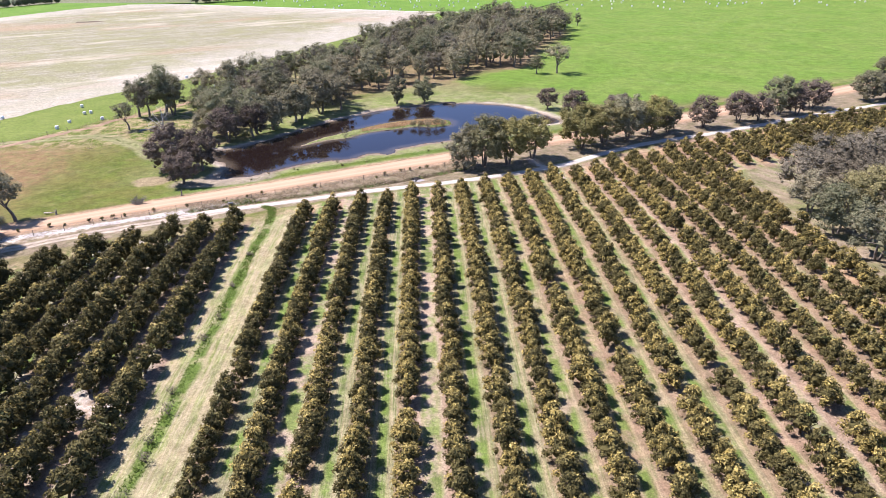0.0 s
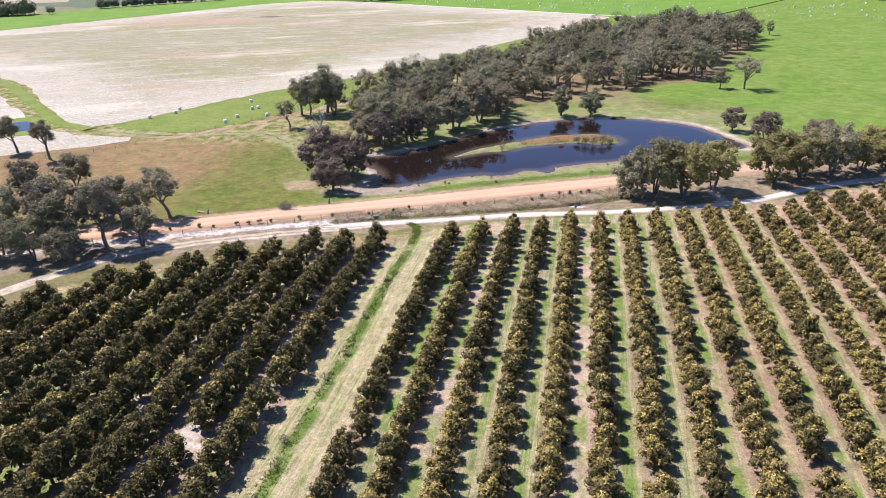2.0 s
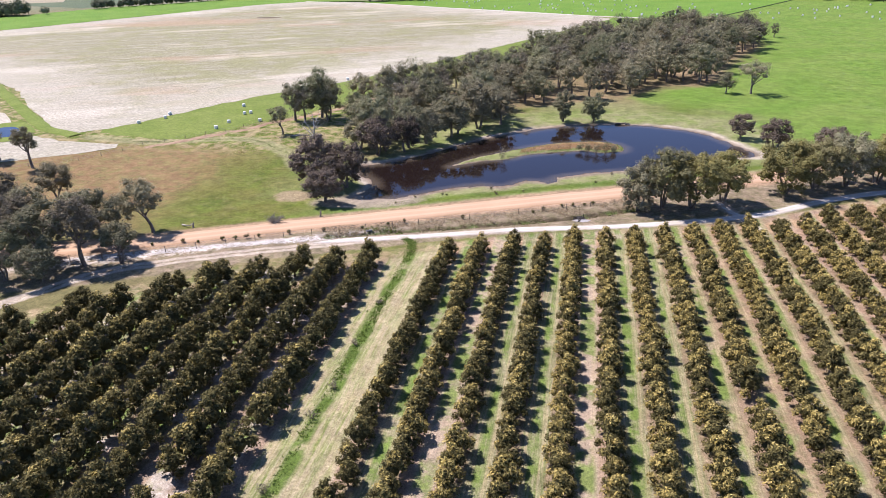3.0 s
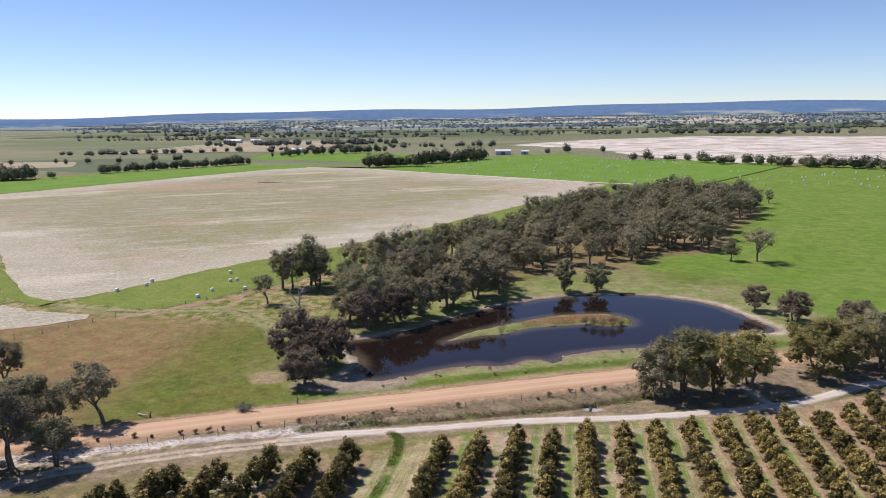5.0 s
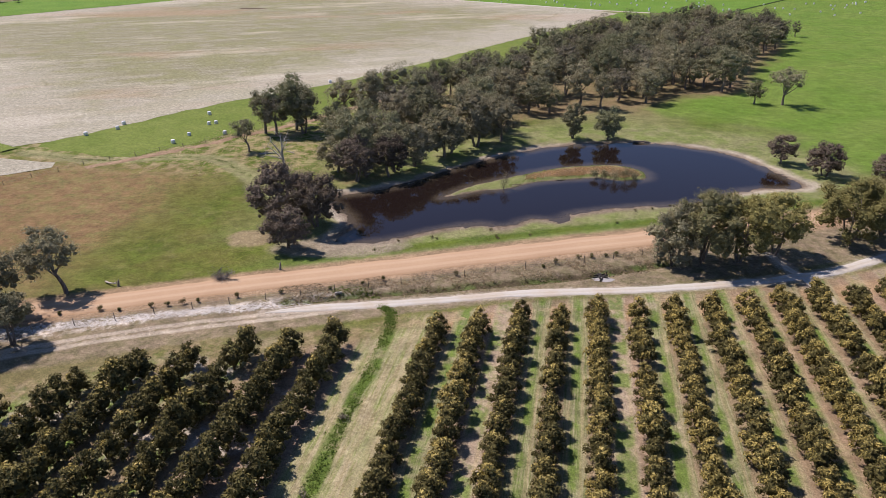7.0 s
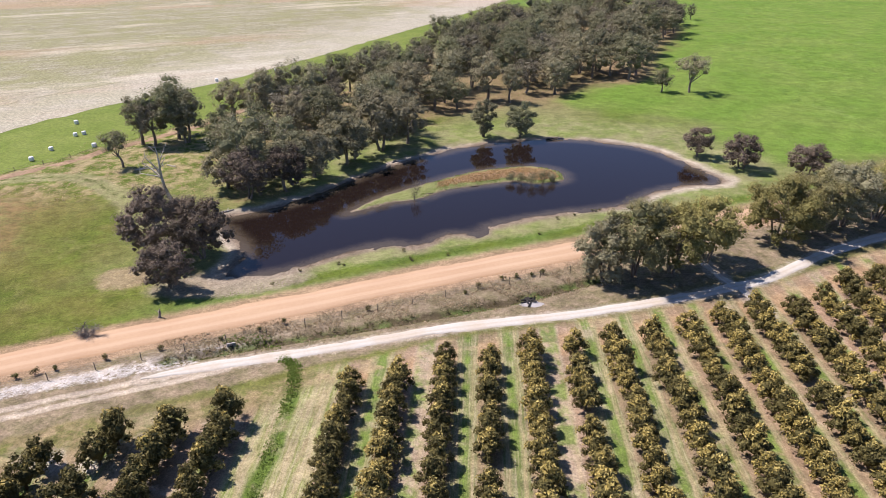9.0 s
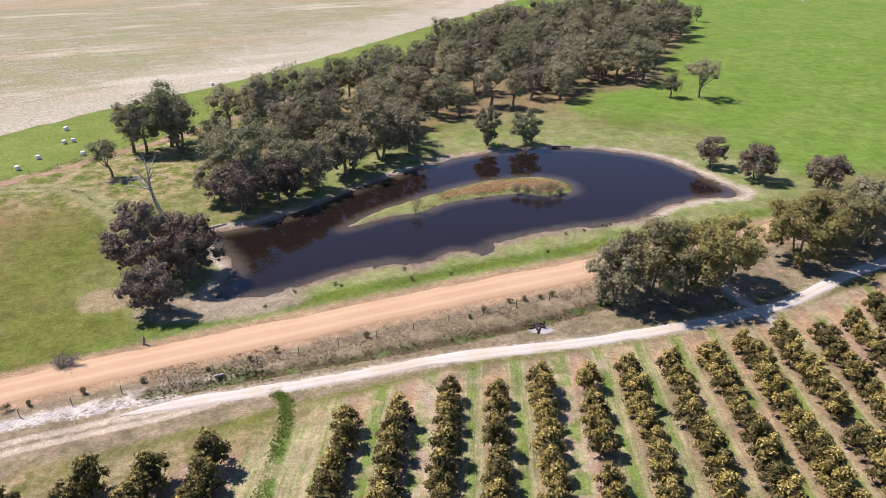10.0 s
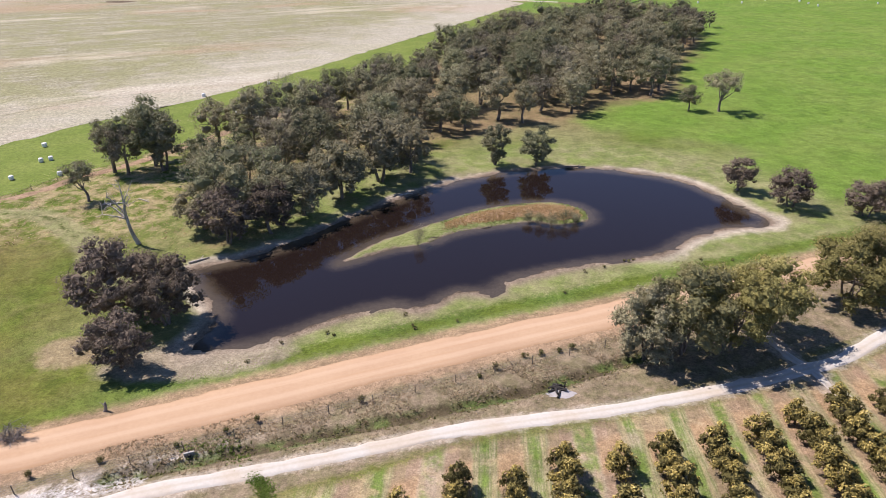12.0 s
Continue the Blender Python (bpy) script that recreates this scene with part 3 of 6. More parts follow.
def stubble_material():
    m = Net("cut_hay_stubble")
    fine, mid, big = m.step(m.noise(0.9, 6, 0.8), 0.25, 0.75), m.noise(0.06, 4, 0.6), m.noise(0.011, 3, 0.5)
    swath = m.noise(0.42, 6, 0.8, squash=((0.07, 1.0, 1), 24))
    lines = m.noise(0.10, 4, 0.7, squash=((0.08, 1.0, 1), 24))
    col = m.mix(fine, (0.21, 0.198, 0.136), (0.41, 0.388, 0.288))
    thin = m.step(m.noise(0.35, 6, 0.85, squash=((0.45, 1.0, 1), 24)), 0.46, 0.6)
    col = m.mix(m.mul(thin, 0.6), col, m.mix(fine, (0.155, 0.15, 0.075), (0.245, 0.235, 0.13)))
    col = m.mix(m.mul(m.step(swath, 0.45, 0.57), 0.8), col, m.mix(fine, (0.15, 0.15, 0.083), (0.25, 0.243, 0.143)))
    col = m.mix(m.mul(m.step(lines, 0.5, 0.6), 0.65), col, m.mix(fine, (0.18, 0.178, 0.098), (0.27, 0.258, 0.15)))
    col = m.mix(m.mul(m.step(m.add(mid, m.mul(big, 0.6)), 0.74, 0.92), 0.7), col, m.mix(fine, (0.17, 0.18, 0.08), (0.27, 0.265, 0.135)))
    col = m.mix(m.mul(m.step(m.noise(0.012, 5, 0.65, squash=((0.35, 1, 1), 20)), 0.53, 0.64), 0.6), col, m.mix(fine, (0.27, 0.185, 0.115), (0.40, 0.295, 0.20)))
    col = m.mix(m.mul(m.step(m.noise(0.024, 5, 0.7, squash=((0.3, 1, 1), 28)), 0.54, 0.66), 0.75), col, m.mix(fine, (0.36, 0.33, 0.24), (0.50, 0.465, 0.355)))
    col = m.mix(m.mul(m.step(m.noise(0.03, 3, 0.6, squash=((0.05, 1, 1), 30)), 0.64, 0.7), 0.7), col, (0.47, 0.42, 0.31))
    edge = m.attr("edge")
    col = m.mix(m.mul(m.step(m.add(edge, m.mul(m.sub(mid, 0.5), 44.0)), 60, 8), 0.5), col, m.mix(fine, (0.38, 0.355, 0.29), (0.50, 0.475, 0.405)))
    rim = m.size(m.sub(m.add(edge, m.mul(m.sub(mid, 0.5), 4.0)), 27.0))
    col = m.mix(m.mul(m.mul(m.step(rim, 1.3, 0.3), m.step(m.noise(0.03, 4, 0.7), 0.48, 0.6)), 0.4), col, m.mix(fine, (0.15, 0.15, 0.075), (0.23, 0.22, 0.12)))
    col = m.tone(col, m.step(m.noise(1.1, 5, 0.9), 0.32, 0.68, 0.6, 1.3))
    return m.finish(col, 0.95, fine, 0.5, 0.15, spec=0.1)


def plain_field(name, a, b, scale=0.05, stripe=None):
    m = Net(name)
    fine, mid = m.noise(0.5, 4, 0.7), m.noise(scale, 4, 0.6)
    col = m.mix(m.add(m.mul(fine, 0.4), m.mul(m.step(mid, 0.3, 0.7), 0.6)), a, b)
    col = m.tone(col, m.step(m.noise(1.4, 4, 0.85), 0.3, 0.7, 0.7, 1.22))
    if stripe:
        col = m.mix(m.mul(m.step(m.noise(0.026, 6, 0.75, squash=((0.7, 1, 1), -12)), 0.5, 0.6), 0.75), col, stripe)
    return m.finish(col, 0.95, fine, 0.4, 0.2, spec=0.1)


def water_material():
    m = Net("pond_water")
    shore = m.attr("shore")
    murk = m.add(shore, m.mul(m.sub(m.noise(0.5, 4, 0.6), 0.5), 2.0))
    col = m.mix(m.step(murk, -3.2, 0.2), (0.012, 0.008, 0.007), m.mix(m.noise(2.5, 4, 0.8), (0.03, 0.024, 0.017), (0.10, 0.08, 0.056)))
    ripple = m.noise(1.6, 3, 0.5, squash=((1, 0.5, 1), 20))
    return m.finish(col, m.step(murk, -2.0, 0.0, 0.03, 0.25), ripple, 0.05, 0.04, spec=0.5, ior=1.33)


def bark_material(name, a, b):
    m = Net(name)
    f = m.noise(3.0, 4, 0.7, squash=((1, 1, 0.2), 0))
    return m.finish(m.mix(m.step(f, 0.35, 0.65), a, b), 0.9, f, 0.5, 0.05)


def leaf_material(name, dark, light, warm, share=0.35, glow=0.3, green=None):
    """Foliage: each spray has its own tone, each tree leans to one of the hues."""
    m = Net(name)
    own = m.own()
    # lumps inside a crown get one lower tone: inner shade painted in
    inner_shade = m.step(m.attr("flush"), 0.0, -1.0)
    tone = m.mix(m.add(m.mul(m.island, m.sub(1.0, inner_shade)), m.mul(inner_shade, 0.3)), dark, light)
    tone = m.mix(m.mul(m.step(own, 0.5, 1.0), share), tone, warm)
    if green:
        tone = m.mix(m.mul(m.step(own, 0.5, 0.1), 0.6), tone, green)
    tone = m.mix(m.mul(m.step(m.noise(0.35, 2), 0.5, 0.75), share), tone, warm)
    tone = m.tone(tone, m.step(m.white(m.add(own, 3.1)), 0.0, 1.0, 0.78, 1.2))
    return m.finish(tone, 0.7, spec=0.08, through_light=glow)


def orchard_leaf_material():
    m = Net("avocado_leaves")
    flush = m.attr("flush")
    # crown's inner lumps held darker than average, shade put into the colour
    inner_shade = m.step(flush, 0.0, -1.0)
    tone = m.mix(m.add(m.mul(m.island, m.sub(1.0, inner_shade)), m.mul(inner_shade, 0.3)), (0.05, 0.047, 0.018), (0.19, 0.165, 0.06))
    young = m.mix(m.island, (0.32, 0.25, 0.06), (0.64, 0.51, 0.175))
    tone = m.mix(m.step(flush, 0.0, 1.0), tone, young)
    return m.finish(tone, 0.65, spec=0.08, through_light=0.16)


def plain(name, a, b, rough=0.8, scale=2.0, metal=0.0, spec=0.3):
    m = Net(name)
    f = m.noise(scale, 4, 0.65)
    return m.finish(m.mix(f, a, b), rough, f, 0.2, 0.02, spec=spec, metal=metal)


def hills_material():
    """Wooded ranges, haze painted in blue, with pale clearings in strips on lower slopes."""
    m = Net("haze_blue_hills")
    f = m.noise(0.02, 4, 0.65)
    # blue is distance haze put into the woodland colour
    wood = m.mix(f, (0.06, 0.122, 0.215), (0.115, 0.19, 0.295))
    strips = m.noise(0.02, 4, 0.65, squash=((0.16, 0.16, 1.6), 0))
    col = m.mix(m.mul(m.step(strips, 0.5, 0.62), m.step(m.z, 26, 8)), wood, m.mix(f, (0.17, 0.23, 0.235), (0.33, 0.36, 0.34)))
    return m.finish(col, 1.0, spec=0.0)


MAT = {
    "ground": ground_material(), "road": dirt_road_material(), "track": track_material(), "stubble": stubble_material(), "water": water_material(),
    "strip": plain_field("green_strip", (0.105, 0.155, 0.026), (0.165, 0.205, 0.05), 0.12),
    "bale_field": plain_field("bale_pasture", (0.085, 0.185, 0.02), (0.14, 0.235, 0.04)),
    "olive": plain_field("olive_field", (0.105, 0.135, 0.065), (0.155, 0.175, 0.09), 0.02),
    "dark_field": plain_field("dark_field", (0.075, 0.11, 0.06), (0.115, 0.14, 0.08), 0.02),
    "straw_field": plain_field("straw_field", (0.25, 0.225, 0.15), (0.34, 0.305, 0.21), 0.02),
    "red_field": plain_field("fallow_field", (0.20, 0.155, 0.095), (0.27, 0.215, 0.14), 0.02),
    # far copies of the field colours, paler and bluer: distance haze painted in
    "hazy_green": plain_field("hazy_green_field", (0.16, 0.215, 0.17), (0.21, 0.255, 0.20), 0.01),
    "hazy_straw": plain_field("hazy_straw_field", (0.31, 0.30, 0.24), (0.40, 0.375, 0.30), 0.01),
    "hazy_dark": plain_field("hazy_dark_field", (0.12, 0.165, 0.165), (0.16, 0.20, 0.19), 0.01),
    "sand_pit": plain_field("sand_pit", (0.29, 0.27, 0.225), (0.66, 0.63, 0.575), 0.03, (0.26, 0.22, 0.15)),
    "gum_bark": bark_material("gum_bark", (0.10, 0.08, 0.065), (0.24, 0.205, 0.17)),
    "pale_bark": bark_material("dead_wood", (0.30, 0.27, 0.23), (0.52, 0.48, 0.43)),
    "grey_twig": bark_material("weathered_wood", (0.13, 0.115, 0.10), (0.30, 0.275, 0.25)),
    "orchard_bark": bark_material("orchard_bark", (0.07, 0.055, 0.04), (0.14, 0.11, 0.08)),
    "gum": leaf_material("gum_leaves", (0.125, 0.124, 0.068), (0.345, 0.334, 0.20), (0.295, 0.243, 0.16), glow=0.16, green=(0.165, 0.182, 0.092)),
    "gum_yellow": leaf_material("roadside_gum_leaves", (0.125, 0.118, 0.054), (0.36, 0.33, 0.15), (0.38, 0.32, 0.13), 0.45, 0.16, green=(0.22, 0.225, 0.115)),
    "gum_gold": leaf_material("golden_gum_leaves", (0.135, 0.126, 0.045), (0.39, 0.355, 0.128), (0.41, 0.345, 0.11), 0.4, 0.16),
    "gum_grey": leaf_material("grey_gum_leaves", (0.115, 0.105, 0.072), (0.275, 0.248, 0.175), (0.25, 0.21, 0.135), glow=0.16),
    "purple": leaf_material("dark_paperbark_leaves", (0.09, 0.072, 0.055), (0.225, 0.182, 0.137), (0.19, 0.155, 0.10), glow=0.12),
    "orchard": orchard_leaf_material(),
    "far_wood": leaf_material("belt_trees", (0.075, 0.088, 0.052), (0.155, 0.165, 0.100), (0.13, 0.13, 0.08), 0.4, 0.1),
    # belt foliage again, greyer and bluer by distance band: haze painted into leaves
    "plain_haze_wood": leaf_material("plain_haze_trees", (0.07, 0.088, 0.075), (0.125, 0.145, 0.12), (0.115, 0.125, 0.10), 0.3, 0.1),
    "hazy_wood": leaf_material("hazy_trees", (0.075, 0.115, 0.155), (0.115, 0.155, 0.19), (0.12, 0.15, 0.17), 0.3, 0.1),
    "shrub": leaf_material("shrub_leaves", (0.07, 0.076, 0.024), (0.20, 0.195, 0.075), (0.19, 0.14, 0.07), 0.5),
    "dry_grass": leaf_material("dry_grass", (0.30, 0.23, 0.13), (0.58, 0.47, 0.29), (0.38, 0.26, 0.14), 0.4, 0.5),
    "bank_grass": leaf_material("brown_bank_grass", (0.24, 0.19, 0.12), (0.52, 0.43, 0.29), (0.32, 0.23, 0.14), 0.4, 0.4),
    "green_grass": leaf_material("green_grass", (0.09, 0.15, 0.03), (0.20, 0.28, 0.06), (0.22, 0.26, 0.07), 0.4, 0.4),
    "reed": leaf_material("island_rushes", (0.32, 0.21, 0.12), (0.56, 0.39, 0.24), (0.40, 0.32, 0.14), 0.4, 0.5),
    "post": plain("weathered_post", (0.12, 0.10, 0.08), (0.24, 0.21, 0.17)),
    "wire": plain("fence_wire", (0.25, 0.24, 0.22), (0.35, 0.33, 0.30), 0.5, metal=0.8),
    "wrap": plain("bale_wrap", (0.70, 0.70, 0.70), (0.84, 0.84, 0.85), 0.35, 3.0, spec=0.5),
    "char": plain("charred_wood", (0.012, 0.011, 0.010), (0.05, 0.045, 0.04)),
    "ash": plain("wood_ash", (0.22, 0.21, 0.205), (0.42, 0.41, 0.40)),
    "roof": plain("sheet_roof", (0.55, 0.57, 0.58), (0.70, 0.71, 0.72), 0.4, metal=0.2),
    "shed_wall": plain("sheet_wall", (0.42, 0.45, 0.47), (0.55, 0.57, 0.58), 0.5),
    "concrete": plain("concrete", (0.30, 0.29, 0.27), (0.42, 0.40, 0.37)),
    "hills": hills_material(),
}

# ================= ground =================


def spaced(lo, hi, fine_lo, fine_hi, step, growth=1.16):
    """Grid lines: even in the middle, wider and wider outside."""
    line = list(np.arange(fine_lo, fine_hi + step / 2, step))
    s, v = step, line[-1]
    while v < hi:
        s *= growth
        v += s
        line.append(min(v, hi))
    s, v = step, line[0]
    while v > lo:
        s *= growth
        v -= s
        line.insert(0, max(v, lo))
    return np.array(line)


def ground():
    xs, ys = spaced(-4900, 4900, -100, 70, 1.0), spaced(-4900, 4900, 118, 242, 0.9)
    gx, gy = np.meshgrid(xs, ys)
    q = np.column_stack([gx.ravel(), gy.ravel()])
    z = ground_z(q[:, 0], q[:, 1])
    rng = np.random.default_rng(3)
    near = (np.abs(q[:, 0]) < 250) & (q[:, 1] > 0) & (q[:, 1] < 420)
    lumps = 0.07 * np.sin(q[:, 0] * 0.55 + 1.3 * np.sin(q[:, 1] * 0.21)) * np.sin(q[:, 1] * 0.47 + np.sin(q[:, 0] * 0.3)) + rng.normal(0, 0.02, len(q))
    d_road, s_road = to_line(q, ROAD)
    d_track = np.minimum(to_line(q, TRACK)[0], to_line(q, SPUR)[0])
    fields = inside(q, STUBBLE) | inside(q, LOW_STUBBLE) | inside(q, GRASS_STRIP)
    z += np.where(near & ~fields, lumps, 0) * np.clip((np.minimum(d_road - 4, d_track - 2)) / 3, 0, 1)
    z[np.hypot(q[:, 0], q[:, 1]) > 3000] -= 1.0
    row = q[:, 0] + ROW_LEAN * (q[:, 1] - 100)
    north = q[:, 1] - track_y(q[:, 0])
    east = np.where(q[:, 1] < 152, row - 65.8, np.maximum(row - 150, (152 - q[:, 1]) + 0.3 * (q[:, 0] - 62)))
    orchard = np.maximum(north - 3.0, east)
    pasture = smooth([(44, 211), (90, 226), (150, 254), (260, 306), (700, 520), (700, 640), (150, 680), (60, 512), (-5, 540), (-8, 480), (70, 440), (66, 385), (46, 330), (38, 300), (24, 292), (12, 280), (6, 266), (12, 256), (24, 246), (34, 236), (42, 226)], 3, True)
    to_pond = np.where(near, np.minimum(signed(q, POND), 60), 60.0)
    lawn = np.clip((to_pond - 1) / 4, 0, 1) * np.clip((34 - to_pond) / 8, 0, 1) * np.clip((q[:, 1] - 0.75 * q[:, 0] - 206) / 8, 0, 1) * np.clip((q[:, 0] + 80) / 16, 0, 1)
    attrs = {"lawn": 0.85 * lawn, "pond": np.where(near, np.minimum(np.maximum(signed(q, POND), -signed(q, ISLAND)), 60), 60.0), "brook": np.minimum(to_line(q, BROOK)[0], 50), "island": np.minimum(signed(q, ISLAND), 50), "road": d_road * s_road, "track": d_track, "spoil": to_line(q, SPOIL)[0], "low_track": to_line(q, LOW_TRACK)[0],
             "ditch": to_line(q, DITCH)[0], "grove": np.minimum(signed(q, GROVE), 80), "pasture": np.clip(signed(q, pasture), -80, 80), "orchard": orchard, "row": row}
    n, k = len(xs), len(ys)
    i = (np.arange(k - 1)[:, None] * n + np.arange(n - 1)).ravel()
    me = quads_mesh("ground", np.column_stack([q, z]), np.column_stack([i, i + 1, i + n + 1, i + n]), attrs, True)
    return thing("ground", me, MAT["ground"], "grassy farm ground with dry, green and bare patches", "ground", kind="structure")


ground()


def strip(name, line, half, lift, material, label, rough_edge=0.35, crown=0.1, seed=1, taper=0.0):
    """A road that lies on the ground, with a ragged edge."""
    rng = np.random.default_rng(seed)
    dense = []
    for a, b in zip(line[:-1], line[1:]):
        n = max(1, int(np.hypot(*(b - a)) / 1.2))
        dense += [a + (b - a) * t / n for t in range(n)]
    dense = np.array(dense + [line[-1]])
    way = np.gradient(dense, axis=0)
    way /= np.linalg.norm(way, axis=1, keepdims=True)
    left = np.column_stack([-way[:, 1], way[:, 0]])
    wob = np.cumsum(rng.normal(0, 0.12, (len(dense), 2)), 0)
    wob = wob - np.column_stack([np.convolve(wob[:, c], np.ones(min(25, len(wob))) / min(25, len(wob)), "same") for c in (0, 1)])
    wob = np.clip(wob + rng.normal(0, 0.10, wob.shape), -rough_edge, rough_edge)
    cols = [-1, -0.85, -0.5, 0, 0.5, 0.85, 1]
    verts, across = [], []
    for i, p in enumerate(dense):
        for c in cols:
            w = (half + (wob[i, 0] if c < 0 else wob[i, 1])) * min(1.0, 0.12 + 1.2 * i / taper if taper else 1.0)
            verts.append((*(p + left[i] * c * w), lift + crown * (1 - c * c) - (0.16 if abs(c) == 1 else 0)))
            across.append(c)
    verts = np.array(verts)
    verts[:, 2] += base_z(verts[:, 1])
    k = len(cols)
    faces = [(r * k + c, (r + 1) * k + c, (r + 1) * k + c + 1, r * k + c + 1) for r in range(len(dense) - 1) for c in range(k - 1)]
    faces = [f[::-1] for f in faces]
    return thing(name, quads_mesh(name, verts, faces, {"across": across}, True), material, label, "road", kind="structure")


strip("road", ROAD, 3.15, 0.10, MAT["road"], "orange-brown gravel road, graded and dry")
strip("farm_track", TRACK, 1.12, 0.06, MAT["track"], "pale limestone farm track along the orchard", 0.4, 0.03, 2, 9.0)
strip("field_drain", np.array([(58.0, 515.0), (101.0, 590.0), (144.0, 667.0)]), 0.9, 0.16, plain_field("drain_weeds", (0.03, 0.05, 0.015), (0.06, 0.09, 0.03)), "dark weedy drain between two pastures", 0.3, 0.25, 6)
strip("field_track", np.array([(-278.0, 664.0), (-222.0, 652.0), (-131.0, 600.5), (-60.0, 564.0), (-11.0, 536.5), (20.0, 526.0)]), 1.5, 0.16, MAT["track"], "pale track along the far edge of the stubble", 0.3, 0.1, 7)
strip("field_bank", np.array([(-440.0, 340.0), (-330.0, 299.5), (-246.5, 264.0), (-203.0, 228.5), (-172.0, 203.5), (-156.0, 197.0)]), 2.2, 0.18, MAT["strip"], "green weedy bank between two stubble fields", 0.5, 0.12, 8)
strip("farm_track_spur", SPUR, 0.65, 0.05, MAT["track"], "pale limestone track joining the farm track", 0.3, 0.02, 4)


def sheet(name, line, z, material, label, category, wobble=0.6, seed=5, step=4.0, edge=False):
    """A flat field with an uneven edge."""
    rng = np.random.default_rng(seed)
    dense = []
    for a, b in zip(line, np.roll(line, -1, 0)):
        n = max(1, int(np.hypot(*(b - a)) / step))
        dense += [a + (b - a) * t / n for t in range(n)]
    kept = [dense[0]]
    for p in dense[1:]:
        if np.hypot(*(p - kept[-1])) > 4 * wobble:
            kept.append(p)
    if np.hypot(*(kept[-1] - kept[0])) < 4 * wobble:
        kept.pop()
    dense = np.array(kept) + np.clip(rng.normal(0, wobble, (len(kept), 2)), -1.4 * wobble, 1.4 * wobble)
    if not edge:
        bm = bmesh.new()
        bm.faces.new([bm.verts.new((*p, z)) for p in dense])
        bmesh.ops.triangulate(bm, faces=bm.faces[:])
        bmesh.ops.recalc_face_normals(bm, faces=bm.faces[:])
        if sum(f.normal.z for f in bm.faces) < 0:
            bmesh.ops.reverse_faces(bm, faces=bm.faces[:])
        return thing(name, bm_mesh(name, bm), material, label, category, kind="structure")
    # with the distance to the edge kept on inner points
    bm = bmesh.new()
    bm.faces.new([bm.verts.new((*p, z)) for p in dense])
    bmesh.ops.triangulate(bm, faces=bm.faces[:])
    lo, hi = dense.min(0), dense.max(0)
    for axis in (0, 1):
        for c in np.arange(lo[axis] + 15, hi[axis], 18.0):
            co, no = [0, 0, z], [0, 0, 0]
            co[axis], no[axis] = c, 1
            bmesh.ops.bisect_plane(bm, geom=bm.verts[:] + bm.edges[:] + bm.faces[:], plane_co=co, plane_no=no)
    bmesh.ops.recalc_face_normals(bm, faces=bm.faces[:])
    if sum(f.normal.z for f in bm.faces) < 0:
        bmesh.ops.reverse_faces(bm, faces=bm.faces[:])
    me = bm_mesh(name, bm)
    co = np.empty(len(me.vertices) * 3)
    me.vertices.foreach_get("co", co)
    d = to_line(co.reshape(-1, 3)[:, :2], dense, True)[0]
    me.attributes.new("edge", "FLOAT", "POINT").data.foreach_set("value", d.astype(np.float32))
    return thing(name, me, material, label, category, kind="structure")


Z = -1.8
sheet("stubble_field", STUBBLE, Z + 0.06, MAT["stubble"], "pale cut hay field with faint swath lines", "field", edge=True)
sheet("stubble_field_low", LOW_STUBBLE, Z + 0.065, MAT["stubble"], "pale cut hay stubble beside a small dam", "field", edge=True, seed=6)
sheet("grass_strip", GRASS_STRIP, Z + 0.03, MAT["strip"], "bright green uncut grass strip with wrapped bales", "field", 0.4, 7)
sheet("verge_field", np.array([(-560, 400), (-407, 446), (-356, 545), (-278, 665), (-222, 668), (-214, 645), (-131, 601), (-9, 537), (58, 515), (144, 666), (150, 690), (90, 738), (20, 752), (-40, 840), (-100, 826), (-210, 668), (-362, 706), (-450, 606), (-490, 524), (-600, 420)]), Z + 0.02, MAT["bale_field"], "green pasture dotted with white wrapped bales", "field", 1.0, 8, 15)


def pond():
    xs, ys = np.arange(-72, 46, 1.5), np.arange(150, 245, 1.5)
    gx, gy = np.meshgrid(xs, ys)
    q = np.column_stack([gx.ravel(), gy.ravel()])
    d = np.maximum(signed(q, POND), -signed(q, ISLAND))
    n = len(xs)
    i = (np.arange(len(ys) - 1)[:, None] * n + np.arange(n - 1)).ravel()
    f = np.column_stack([i, i + 1, i + n + 1, i + n])
    f = f[signed(q, POND)[f].min(1) < 2.0]
    used, f = np.unique(f, return_inverse=True)
    me = quads_mesh("pond", np.column_stack([q, np.full(len(q), WATER_Z)])[used], f.reshape(-1, 4), {"shore": d[used]}, True)
    return thing("pond", me, MAT["water"], "dark still farm pond reflecting trees and sky", "pond", kind="structure")


pond()

# ================= trees =================


def limb(rng, start, end, bend=0.12, n=4):
    start, end = np.asarray(start, float), np.asarray(end, float)
    t = np.linspace(0, 1, n + 1)[:, None]
    d = np.linalg.norm(end - start)
    side = rng.normal(0, bend * d, 3) * (1, 1, 0.4)
    return start + (end - start) * t + side * np.sin(t * np.pi)


GOLD = (1 + 5 ** 0.5) / 2
ICO = np.array([(-1, GOLD, 0), (1, GOLD, 0), (-1, -GOLD, 0), (1, -GOLD, 0), (0, -1, GOLD), (0, 1, GOLD), (0, -1, -GOLD), (0, 1, -GOLD), (GOLD, 0, -1), (GOLD, 0, 1), (-GOLD, 0, -1), (-GOLD, 0, 1)]) / math.hypot(1, GOLD)
